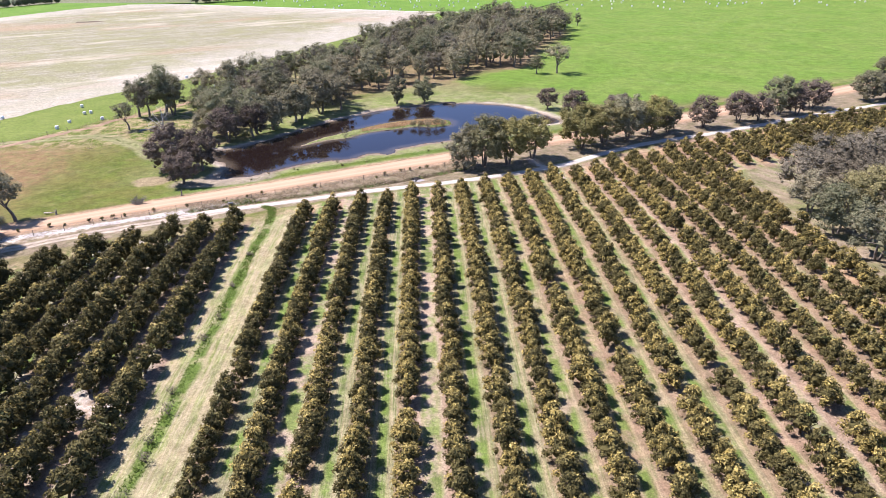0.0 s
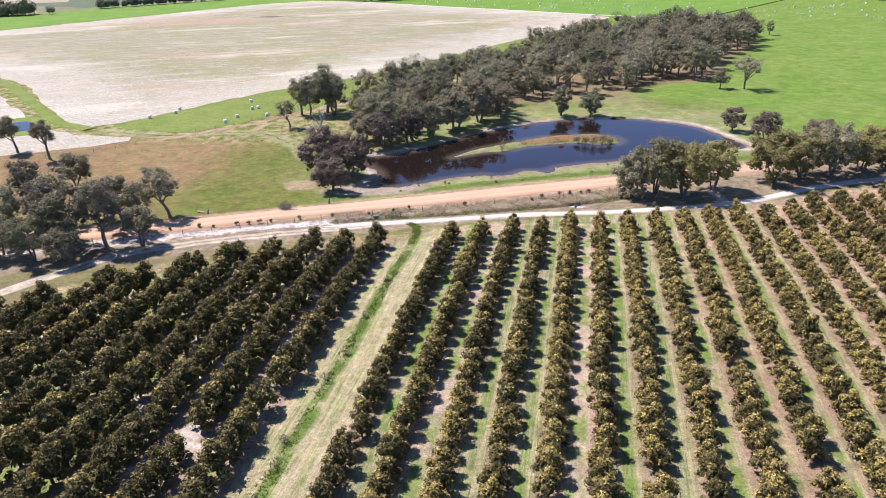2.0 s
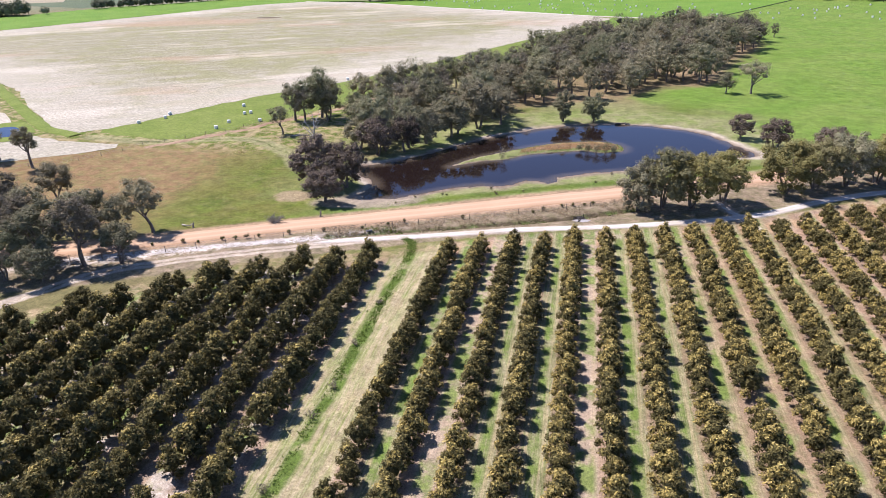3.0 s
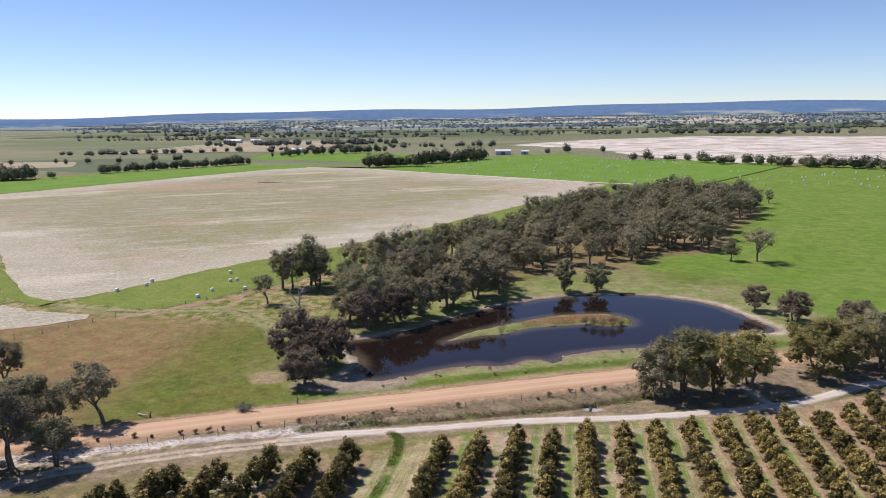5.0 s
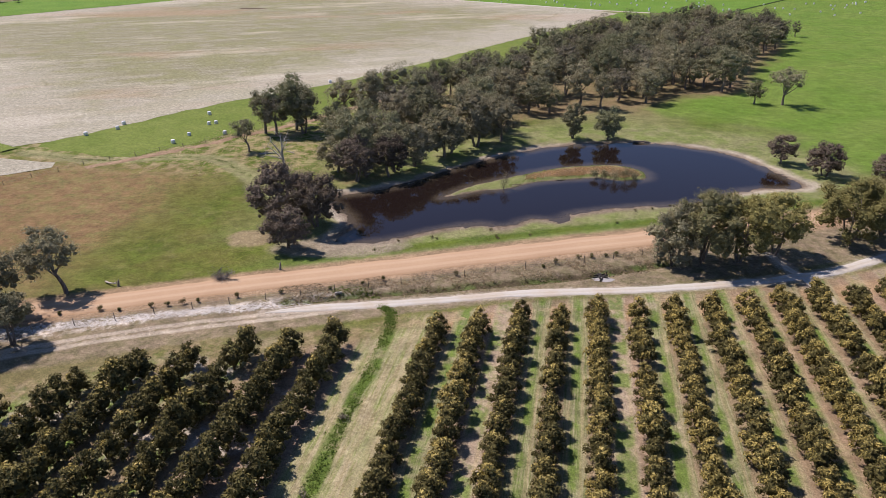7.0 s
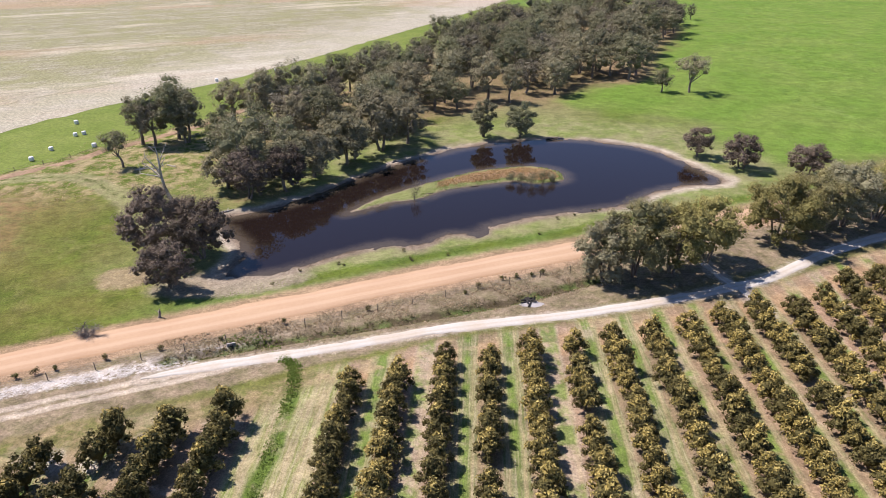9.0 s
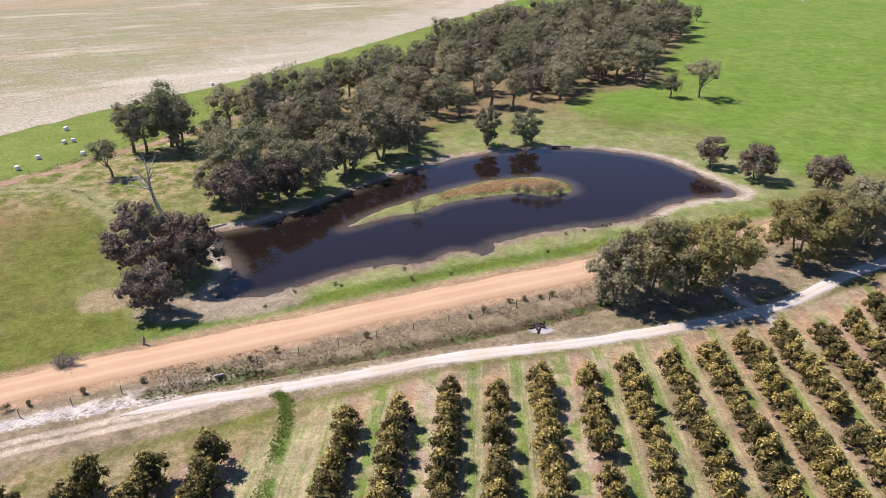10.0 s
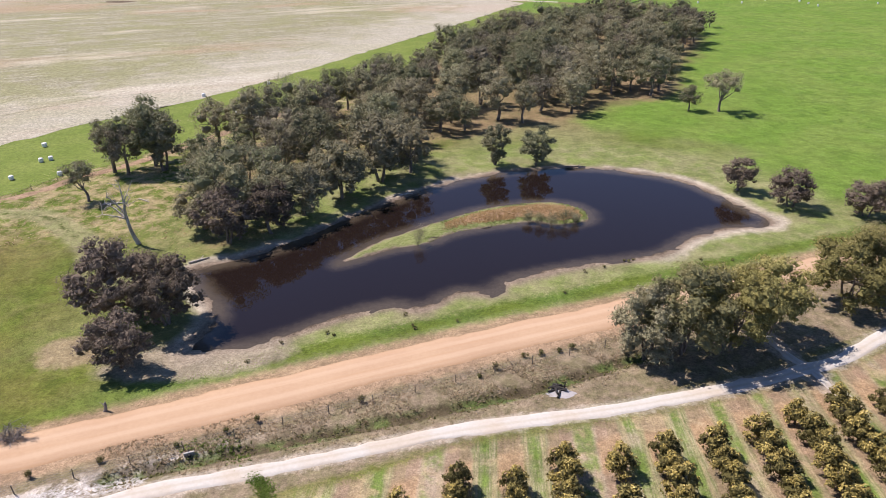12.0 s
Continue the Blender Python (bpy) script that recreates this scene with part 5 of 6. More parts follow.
# ================= distance =================
def far_trees():
    """Shelter belts and woods on the plain, too many to count."""
    rng = np.random.default_rng(9)

    def clump(pile, x, y, h, w, n, spray):
        v = ball_points(n, rng)
        v[:, 2] = np.abs(v[:, 2]) * rng.choice((1, 1, -0.8), n)
        c = np.array([x, y, Z + h * 0.5])
        p = c + v * (w * 0.5, w * 0.5, h * 0.5) * rng.uniform(0.65, 1.08, (n, 1))
        lump(pile, c - (0, 0, 0.14 * h if n < 60 else 0.08 * h), 0.36 * w, rng, (0.9 if n < 60 else 0.8) * h / w, n < 30)
        pile.leaves(p, v + rng.normal(0, 0.4, v.shape) + (0, 0, 0.3), spray, spray * 0.7, rng)

    def belt(a, b, n, h, spread, fill=1.0, leaves=150, broad=0.95, kind="far_wood"):
        pile = Pile()
        a, b = np.array(a, float), np.array(b, float)
        for i in range(n):
            if rng.random() > fill:
                continue
            p = a + (b - a) * (i + rng.uniform(-0.3, 0.3)) / max(n - 1, 1) + rng.normal(0, spread, 2)
            hh = h * rng.uniform(0.65, 1.2)
            pile.tube([(p[0], p[1], Z - 0.3), (p[0], p[1], Z + hh * 0.4)], (0.025 * hh, 0.018 * hh), 4)
            for _ in range(2):
                clump(pile, p[0] + rng.normal(0, 0.14 * hh), p[1] + rng.normal(0, 0.14 * hh), hh * rng.uniform(0.75, 1.0), hh * broad * rng.uniform(0.5, 0.85), leaves // 2, hh * 0.16)
        return thing("shelter_belt", pile.mesh("shelter_belt"), MAT[kind], "dark row of trees along a field edge", "trees", kind="stuff")

    belt((-570, 468), (-474, 548), 60, 13, 7)
    belt((-452, 594), (-362, 704), 50, 8.5, 1.5)
    belt((-372, 694), (-366, 702), 2, 13, 2)
    belt((-218, 664), (-173, 678), 22, 13.5, 3)
    belt((-176, 704), (-122, 772), 34, 14, 4)
    belt((-388, 824), (-272, 905), 36, 11, 4, 0.9)
    belt((22, 752), (92, 745), 14, 10, 4, 0.8, broad=1.3)
    belt((92, 716), (140, 690), 16, 10, 4, 0.85, broad=1.3)
    belt((140, 684), (340, 585), 70, 11, 7, 0.95, broad=1.3)
    belt((-60, 860), (0, 880), 3, 12, 4, broad=1.2)
    belt((-640, 700), (-470, 735), 7, 9, 6, broad=1.2)
    belt((-720, 850), (-340, 990), 46, 9, 12, 0.8, 90, 1.7, "plain_haze_wood")
    belt((-640, 1090), (-330, 1120), 60, 12, 16, 0.9, 80, 1.3, "plain_haze_wood")
    belt((-300, 1010), (-150, 1040), 26, 9, 14, 0.8, 80, 1.3, "plain_haze_wood")
    belt((110, 1420), (420, 1380), 46, 15, 12, 0.8, 80, 1.3, "plain_haze_wood")
    # the farther band takes the bluer leaves with more haze painted in
    for kind, name, lo, hi, strips, n_leaf in (("plain_haze_wood", "distant_woods", 1150, 2000, 52, 16), ("hazy_wood", "hazy_woods", 2000, 4300, 190, 9)):
        woods = Pile()
        for _ in range(strips):
            y = rng.uniform(lo, hi)
            a = np.array([rng.uniform(-0.85, 0.62) * y, y])
            if 900 < y < 1450 and -160 < a[0] < 520:
                continue
            b = a + np.array([rng.uniform(80, 420), rng.uniform(-50, 50)]) * (0.4 + y / 2800)
            n = int(np.hypot(*(b - a)) / rng.uniform(4.5, 8) * (1 if y < 2000 else 0.75))
            gap = rng.uniform(0, 6.3)
            for i in range(n):
                if math.sin(gap + i * 0.21) + 0.7 * math.sin(2.3 * gap + i * 0.083) < -0.35:
                    continue
                p = a + (b - a) * (i + rng.uniform(-0.8, 0.8)) / n + rng.normal(0, 3 + y * 0.005, 2)
                h = rng.uniform(5, 10) * (1.25 if rng.random() < 0.12 else 1)
                clump(woods, p[0], p[1], h, h * rng.uniform(0.9, 1.6), n_leaf, h * 0.34)
        for _ in range(50):
            y = rng.uniform(lo, hi)
            x = rng.uniform(-0.85, 0.62) * y
            if 900 < y < 1450 and -160 < x < 520:
                continue
            h = rng.uniform(6, 11)
            clump(woods, x, y, h, h * 1.2, n_leaf, h * 0.3)
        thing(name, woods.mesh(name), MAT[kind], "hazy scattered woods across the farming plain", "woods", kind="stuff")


far_trees()


def far_fields():
    rng = np.random.default_rng(31)
    kinds = [("olive", "olive-green grazing field"), ("dark_field", "dark green grazing field"), ("straw_field", "pale straw-coloured field"), ("red_field", "brown fallow field")]
    # materials with haze already in the colour, used beyond 1900 m
    haze_tint_kinds = [("hazy_green", "hazy green field far off"), ("hazy_straw", "hazy pale field far off"), ("hazy_dark", "hazy dark green field far off")]
    sheet("sand_pit", np.array([(-137, 1051), (-6, 950), (45, 792), (110, 715), (228, 700), (360, 700), (560, 1000), (420, 1235), (160, 1300), (-20, 1200)]), Z + 0.1, MAT["sand_pit"], "pale sand quarry with bare pink and white ground", "quarry", 4, 11, 20)
    sheet("far_field", np.array([(-613, 655), (-470, 600), (-400, 740), (-560, 800), (-720, 760)]), Z + 0.05, MAT["dark_field"], "dark green grazing field", "field", 2, 12, 30)
    sheet("far_field", np.array([(-700, 600), (-545, 670), (-600, 745), (-900, 700)]), Z + 0.07, MAT["straw_field"], "pale straw-coloured field", "field", 2, 13, 30)
    sheet("far_field", np.array([(-400, 780), (-244, 732), (-160, 800), (-300, 900), (-420, 860)]), Z + 0.07, MAT["bale_field"], "bright green irrigated field", "field", 2, 14, 30)
    sheet("far_field", np.array([(-700, 900), (-420, 870), (-300, 960), (-650, 1040)]), Z + 0.05, MAT["olive"], "olive-green grazing field", "field", 2, 15, 30)
    for i in range(70):
        y = rng.uniform(1050, 4400)
        x = rng.uniform(-0.85, 0.7) * y
        if y < 1600 and x > -200:
            continue
        w, d = rng.uniform(120, 420) * (0.6 + y / 3000), rng.uniform(60, 190) * (0.6 + y / 3000)
        key, words = haze_tint_kinds[int(rng.integers(3))] if y > 1900 else kinds[int(rng.choice((0, 0, 0, 0, 1, 1, 1, 2), 1)[0])]
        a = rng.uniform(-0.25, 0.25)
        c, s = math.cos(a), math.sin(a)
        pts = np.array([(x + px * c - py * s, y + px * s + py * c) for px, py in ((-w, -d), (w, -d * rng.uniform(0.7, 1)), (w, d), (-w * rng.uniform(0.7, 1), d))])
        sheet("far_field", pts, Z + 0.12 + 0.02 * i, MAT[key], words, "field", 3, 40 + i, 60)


far_fields()


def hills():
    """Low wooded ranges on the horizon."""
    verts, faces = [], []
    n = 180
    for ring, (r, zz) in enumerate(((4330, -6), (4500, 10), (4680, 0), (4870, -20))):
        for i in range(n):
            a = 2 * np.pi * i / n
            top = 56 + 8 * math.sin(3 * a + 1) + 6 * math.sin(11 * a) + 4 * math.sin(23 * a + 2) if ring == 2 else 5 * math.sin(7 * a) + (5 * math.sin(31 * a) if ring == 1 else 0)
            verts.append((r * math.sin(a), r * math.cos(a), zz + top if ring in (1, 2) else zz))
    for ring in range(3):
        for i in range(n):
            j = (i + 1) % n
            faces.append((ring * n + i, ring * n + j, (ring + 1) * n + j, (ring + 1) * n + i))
    return thing("hills", quads_mesh("hills", verts, faces, None, True), MAT["hills"], "low wooded hills along the horizon, tinted blue with haze", "hills", kind="structure")


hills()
a = np.linspace(0, 2 * np.pi, 18, endpoint=False)
sheet("scorched_patch", np.column_stack([-249.5 + 10.5 * np.cos(a), 524.5 + 4.5 * np.sin(a)]), Z + 0.075, plain_field("scorched_ground", (0.06, 0.045, 0.03), (0.14, 0.10, 0.065)), "dark scorched patch in the cut hay field", "field", 0.8, 24, 3.0)

# ================= farm things =================


def round_bale():
    """A wrapped round bale standing on its flat end, with soft rims."""
    bm = bmesh.new()
    prof = [(0.0, 0.0), (0.52, 0.0), (0.62, 0.08), (0.65, 0.3), (0.65, 0.9), (0.61, 1.10), (0.5, 1.18), (0.0, 1.19)]
    rings = []
    for r, z in prof:
        rings.append([bm.verts.new((r * math.cos(a), r * math.sin(a), z)) for a in np.linspace(0, 2 * np.pi, 16, endpoint=False)] if r else [bm.verts.new((0, 0, z))])
    for a, b in zip(rings[:-1], rings[1:]):
        for i in range(16):
            j = (i + 1) % 16
            if len(a) == 1:
                bm.faces.new((a[0], b[j], b[i]))
            elif len(b) == 1:
                bm.faces.new((a[i], a[j], b[0]))
            else:
                bm.faces.new((a[i], a[j], b[j], b[i]))
    for f in bm.faces:
        f.smooth = True
    return bm_mesh("wrapped_bale", bm)


def bales():
    rng = np.random.default_rng(55)
    me = round_bale()
    me.materials.append(MAT["wrap"])
    for x, y in ((-145.7, 213.6), (-141, 221), (-142.5, 226), (-117.2, 210.9), (-117.0, 218.4), (-108.0, 221.6), (-117.5, 229.9), (-116.0, 231.3), (-123.4, 240.8), (-103.7, 291.5), (-88.5, 308), (-87.6, 278.7), (-86.1, 271.5), (-36, 371)):
        ob = thing("wrapped_bale", me, None, "white plastic-wrapped hay bale on green grass", "hay bale", "bales on the grass strip")
        s = rng.uniform(0.78, 0.88)
        ob.matrix_basis = Matrix.Translation((x, y, Z + 0.025)) @ Matrix.Rotation(rng.uniform(0, 6), 4, "Z") @ Matrix.Diagonal((s * 1.08, s, s, 1))
    pile = Pile()
    n = 0
    while n < 250:
        p = np.array([rng.uniform(-260, 330), rng.uniform(505, 790)])
        u = rng.random()
        ok = False
        if -230 < p[0] < 75 and 525 < p[1] < 780 and p[1] > 530 - 0.55 * min(p[0] + 10, 0) + 8 and p[1] > 515 + 1.75 * (p[0] - 58):
            ok = True
        if 95 < p[0] < 330 and 500 < p[1] < 640 and u < 0.8 and p[1] < 640 - 0.25 * (p[0] - 95):
            ok = True
        if not ok or (-225 < p[0] < -170 and 640 < p[1] < 700):
            continue
        n += 1
        a = np.linspace(0, 2 * np.pi, 6, endpoint=False)
        r = 0.5
        low = np.column_stack([p[0] + r * np.cos(a), p[1] + r * np.sin(a), np.full(6, Z + 0.05)])
        up = low + (0, 0, 0.95)
        f = [(i, (i + 1) % 6, 6 + (i + 1) % 6, 6 + i) for i in range(6)] + [(6, 7, 8, 9), (9, 10, 11, 6)]
        pile.put(np.concatenate([low, up]), f)
    thing("distant_bales", pile.mesh("distant_bales"), MAT["wrap"], "hundreds of white wrapped bales scattered over pasture", "hay bales", kind="stuff")


bales()


def fence(line, gap, height, label, seed, start=0.0, stop=1e9):
    rng = np.random.default_rng(seed)
    seg = np.hypot(*np.diff(line, axis=0).T)
    run = np.concatenate([[0], np.cumsum(seg)])
    at = np.arange(start, min(run[-1], stop), gap)
    spots = np.column_stack([np.interp(at, run, line[:, 0]), np.interp(at, run, line[:, 1])])
    ob = thing("fence", None, None, label, "fence")
    z = ground_z(spots[:, 0], spots[:, 1])
    shapes = []
    for k in range(3):
        p = Pile()
        p.tube([(0, 0, -0.3), (rng.normal(0, 0.03), rng.normal(0, 0.03), height * rng.uniform(0.9, 1.1))], (0.06, 0.05), 6)
        shapes.append(p.mesh("post"))
    tops = []
    for (x, y), zz in zip(spots, z):
        post = part("post", shapes[int(rng.integers(3))], MAT["post"], ob)
        post.matrix_basis = Matrix.Translation((x, y, zz)) @ Matrix.Rotation(rng.normal(0, 0.05), 4, "X")
        tops.append((x, y, zz))
    tops = np.array(tops)
    for share in (0.35, 0.62, 0.92):
        p = Pile()
        p.tube(tops + (0, 0, height * share), np.full(len(tops), 0.012), 4)
        part("wire", p.mesh("wire"), MAT["wire"], ob)
    return ob


def beside(line, off):
    way = np.gradient(line, axis=0)
    way /= np.linalg.norm(way, axis=1, keepdims=True)
    return line + np.column_stack([-way[:, 1], way[:, 0]]) * off


def along(line, x0, x1):
    return line[(line[:, 0] > x0) & (line[:, 0] < x1)]


fence(along(beside(ROAD, -6.6), -100, 6), 5.2, 1.2, "grey wooden post and wire fence beside the road", 61)
strip("bare_break", along(beside(FENCE_NW, -2.2), -128, -66), 1.5, 0.04, plain_field("bare_brown_earth", (0.20, 0.135, 0.085), (0.33, 0.24, 0.155), 0.3), "bare brown earth strip beside the paddock fence", 0.8, 0.02, 9)
fence(FENCE_NW, 6.0, 1.15, "old post and wire fence between paddock and stubble", 62)


def shrub_mesh(seed, h, w, n, spray, stems=5):
    rng = np.random.default_rng(seed)
    wood, leaf = Pile(), Pile()
    for k in range(stems):
        a = 2 * np.pi * k / stems + rng.uniform(-0.4, 0.4)
        wood.tube(limb(rng, (0, 0, -0.1), (w * 0.3 * math.cos(a), w * 0.3 * math.sin(a), h * 0.7), 0.08, 3), (0.04, 0.03, 0.02, 0.012), 4)
    for k in range(5):
        c = np.array([rng.normal(0, w * 0.16), rng.normal(0, w * 0.16), h * rng.uniform(0.35, 0.72)])
        v = ball_points(n // 5, rng)
        p = c + v * (w * 0.3, w * 0.3, h * 0.32) * rng.uniform(0.5, 1.1, (n // 5, 1))
        p[:, 2] = np.maximum(p[:, 2], 0.04)
        leaf.leaves(p, v + rng.normal(0, 0.4, v.shape) + (0, 0, 0.3), spray, spray * 0.55, rng)
    return wood.mesh("stems"), leaf.mesh("foliage")


def shrub(name, seed, leaf, label, x, y, h, w, n=200, spray=0.22, group="", category="shrub"):
    s, f = shrub_mesh(seed, h, w, n, spray)
    ob = thing(name, None, None, label, category, group)
    part("stem", s, MAT["gum_bark"], ob)
    part("foliage", f, MAT[leaf], ob)
    ob.matrix_basis = stand(x, y)
    return ob


def shrubs():
    rng = np.random.default_rng(71)
    for k, (x, y) in enumerate(((-81.9, 125), (-77.2, 127.4), (-74.3, 128), (-70.5, 130), (-68.3, 130.8), (-66.7, 132), (-64.7, 133), (-59.6, 135.6), (-53.9, 138.2), (-47, 141.4), (-42.6, 143.9), (-39.9, 146.0), (-29, 150.4),
                                (-15.4, 156.2), (-13.7, 158.2), (-9.9, 161.0), (-7.8, 161.8), (-5.5, 162.4), (-3.7, 163.4))):
        h = rng.uniform(0.55, 1.15)
        shrub("shrub", 700 + k, "shrub", "small olive-green shrub beside the gravel road", x + 0.35, y - 0.8, h, h * rng.uniform(0.9, 1.25), 300, 0.17, "shrubs along the road verge")
    for k, (x, y, h, w) in enumerate(((-5.8, 202.4, 2.9, 3.2), (-3.6, 202.2, 3.3, 3.4), (-1.2, 202.8, 3.0, 3.3), (0.8, 203.6, 2.5, 2.7), (-7.6, 203.3, 2.3, 2.5))):
        shrub("island_bush", 740 + k, "gum", "thin-stemmed green bush at the island's edge", x, y, h, w, 700, 0.24, "bushes on the island")
    shrub("island_sapling", 750, "gum_grey", "sparse pale sapling on the island's tip", -26.8, 192.6, 3.8, 3.0, 420, 0.24)
    for k, (x, y) in enumerate(((-36, 164.1), (-35, 163.7), (-26.1, 169.7), (-24.2, 165.8), (-41.7, 161.6), (-18.6, 168.1), (-3.1, 177), (0.5, 184.3), (3.8, 186.1), (7.3, 188.7), (8.7, 189.2), (7.9, 188.4), (-44.7, 156.9), (24.6, 189.4), (19.6, 189.5), (-24.6, 166.6))):
        h = rng.uniform(0.35, 0.6)
        shrub("rush_tuft", 760 + k, "shrub", "small dark rush tuft on the pond bank", x, y, h, h * 1.6, 60, 0.2, "rush tufts on the bank", "tuft")
    for k, (x, y, h) in enumerate(((-31.9, 58, 1.5), (-32.6, 61, 1.3), (-32.3, 66, 1.6), (-33.2, 70, 1.1), (-33.0, 82, 1.2), (-32.6, 88, 1.0), (-32.2, 52, 1.5), (-33.4, 98, 0.9), (-33.6, 110, 0.9))):
        shrub("swale_bush", 780 + k, "gum_grey", "wispy grey-green bush in the grassed swale", x, y, h, h * 1.6, 160, 0.22, "bushes in the swale")


shrubs()


def dead_tree():
    rng = np.random.default_rng(88)
    ob = thing("dead_tree", None, None, "bare bleached dead tree with forked branches", "tree")
    p = Pile()
    p.tube(limb(rng, (0, 0, -0.4), (-1.4, 0.2, 5.2), 0.05), (0.42, 0.36, 0.3, 0.27, 0.24))
    part("trunk", p.mesh("trunk", smooth_shade=True), MAT["pale_bark"], ob)
    fork = np.array([-1.4, 0.2, 5.2])
    for dx, dy, dz in ((-3.6, 0.4, 2.0), (-2.2, -0.8, 3.6), (-0.3, 0.5, 5.2), (1.6, -0.3, 3.4), (0.7, 1.2, 4.2), (-3.9, -0.4, 0.2)):
        p = Pile()
        end = fork + (dx, dy, dz)
        main = limb(rng, fork - (0, 0, rng.uniform(0, 1.2)), end, 0.10)
        p.tube(main, (0.22, 0.17, 0.13, 0.09, 0.05), 6)
        for k in (1, 2, 2, 3, 3, 4, 4):
            twig = main[k] + rng.normal(0, 0.9, 3) + (0, 0, 0.5)
            p.tube(limb(rng, main[k], twig, 0.1, 2), (0.06, 0.045, 0.02), 4)
        part("branch", p.mesh("branch", smooth_shade=True), MAT["pale_bark"], ob)
    ob.matrix_basis = stand(-74.8, 189.7)


dead_tree()


def leafless_tree(x, y, h):
    """A small standing tree without leaves: a forked trunk and a fan of fine twigs."""
    rng = np.random.default_rng(89)
    ob = thing("leafless_tree", None, None, "leafless purple-grey tree among green gums", "tree")
    p = Pile()
    p.tube(limb(rng, (0, 0, -0.3), (0.2, 0.1, h * 0.35), 0.05), (0.2, 0.17, 0.15, 0.13, 0.12))
    part("trunk", p.mesh("trunk", smooth_shade=True), MAT["grey_twig"], ob)
    for k in range(9):
        a = 2 * np.pi * k / 9 + rng.uniform(-0.3, 0.3)
        reach = h * rng.uniform(0.16, 0.34)
        main = limb(rng, (0.2, 0.1, h * rng.uniform(0.24, 0.35)), (reach * math.cos(a), reach * math.sin(a), h * rng.uniform(0.7, 1.0)), 0.1)
        p = Pile()
        p.tube(main, (0.11, 0.09, 0.07, 0.05, 0.025), 4)
        for _ in range(26):
            j = int(rng.integers(1, 5))
            tip = main[j] + rng.normal(0, 0.10 * h, 3) + (0, 0, 0.08 * h)
            p.tube(limb(rng, main[j], tip, 0.1, 2), (0.04, 0.03, 0.015), 4)
        part("branch", p.mesh("branch"), MAT["grey_twig"], ob)
    ob.matrix_basis = stand(x, y)


leafless_tree(-60.2, 216.0, 8.5)


def log(x, y, length, r, turn, label, material="pale_bark", rise=0.0):
    rng = np.random.default_rng(int(abs(x * 10 + y)))
    p = Pile()
    p.tube(limb(rng, (-length / 2, 0, r * 0.7), (length / 2, 0, r * 0.7 + rise), 0.04), np.linspace(r, r * 0.55, 5))
    p.tube(limb(rng, (length * 0.1, 0, r), (length * 0.3, length * 0.2, r + 0.3), 0.08, 2), (r * 0.45, r * 0.35, r * 0.15), 4)
    ob = thing("fallen_log", p.mesh("fallen_log", smooth_shade=True), MAT[material], label, "log")
    ob.matrix_basis = stand(x, y, turn)
    return ob


log(3.4, 233.6, 4.2, 0.3, 0.1, "dark fallen log at the water's edge", "gum_bark")
log(-15.2, 200.4, 1.4, 0.16, 0.3, "small dark log on the island shore", "char")
log(-24.5, 195.4, 2.6, 0.07, 0.4, "thin fallen branch on the island", "gum_bark")
log(-33.5, 214.6, 2.2, 0.16, 0.9, "dark driftwood on the sandy shore", "gum_bark")
log(-31.8, 215.2, 3.0, 0.2, 0.5, "weathered log lying on the sandy shore")
log(-62.0, 184.2, 3.4, 0.22, 0.7, "bleached log lying on the sandy shore")
log(-88.0, 206.5, 4.5, 0.2, 0.3, "bleached fallen branch in rough grass")
log(-81.0, 134.9, 3.0, 0.16, -0.4, "pale broken branch lying in the paddock", rise=0.5)
log(-83.0, 208.6, 3.2, 0.14, -0.5, "grey fallen branch in rough grass")


def dead_bush():
    """A low tangle of bare grey twigs."""
    rng = np.random.default_rng(751)
    ob = thing("dead_bush", None, None, "grey leafless tangled bush beside the gravel road", "bush")
    for k in range(14):
        p = Pile()
        a = rng.uniform(0, 2 * np.pi)
        end = np.array([1.45 * math.cos(a), 1.0 * math.sin(a), 0]) * rng.uniform(0.4, 1.0) + (0, 0, rng.uniform(0.5, 1.35))
        main = limb(rng, (rng.normal(0, 0.3), rng.normal(0, 0.2), -0.05), end, 0.15)
        p.tube(main, (0.05, 0.042, 0.034, 0.026, 0.015), 4)
        for _ in range(22):
            j = int(rng.integers(1, 5))
            tip = main[j] + rng.normal(0, 0.34, 3)
            tip[2] = max(tip[2], 0.03)
            p.tube(limb(rng, main[j], tip, 0.12, 2), (0.022, 0.017, 0.01), 4)
        part("branch", p.mesh("branch"), MAT["grey_twig"], ob)
    ob.matrix_basis = stand(-64.9, 140.2, 0.4, 1.35)


dead_bush()


def stump(x, y, h, label):
    """A snapped trunk: flared foot, ragged top, one broken limb."""
    rng = np.random.default_rng(int(abs(x * 7)))
    p = Pile()
    p.tube(limb(rng, (0, 0, -0.2), (0.2, 0.1, h * 0.72), 0.06, 4), (0.30, 0.21, 0.17, 0.15, 0.13))
    for dx, dy, up in ((0.08, 0.03, 1.0), (-0.06, 0.05, 0.86), (0.02, -0.07, 0.92)):
        p.tube([(0.2 + dx * 0.4, 0.1 + dy * 0.4, h * 0.6), (0.2 + dx * 1.3, 0.1 + dy * 1.3, h * up)], (0.075, 0.015), 4)
    p.tube(limb(rng, (0.1, 0.05, h * 0.45), (-0.45, 0.1, h * 0.8), 0.1, 2), (0.07, 0.05, 0.02), 4)
    ob = thing("tree_stump", p.mesh("tree_stump", smooth_shade=True), MAT["grey_twig"], label, "stump")
    ob.matrix_basis = stand(x, y)


stump(-57.6, 145.9, 1.5, "weathered grey stump near the road")
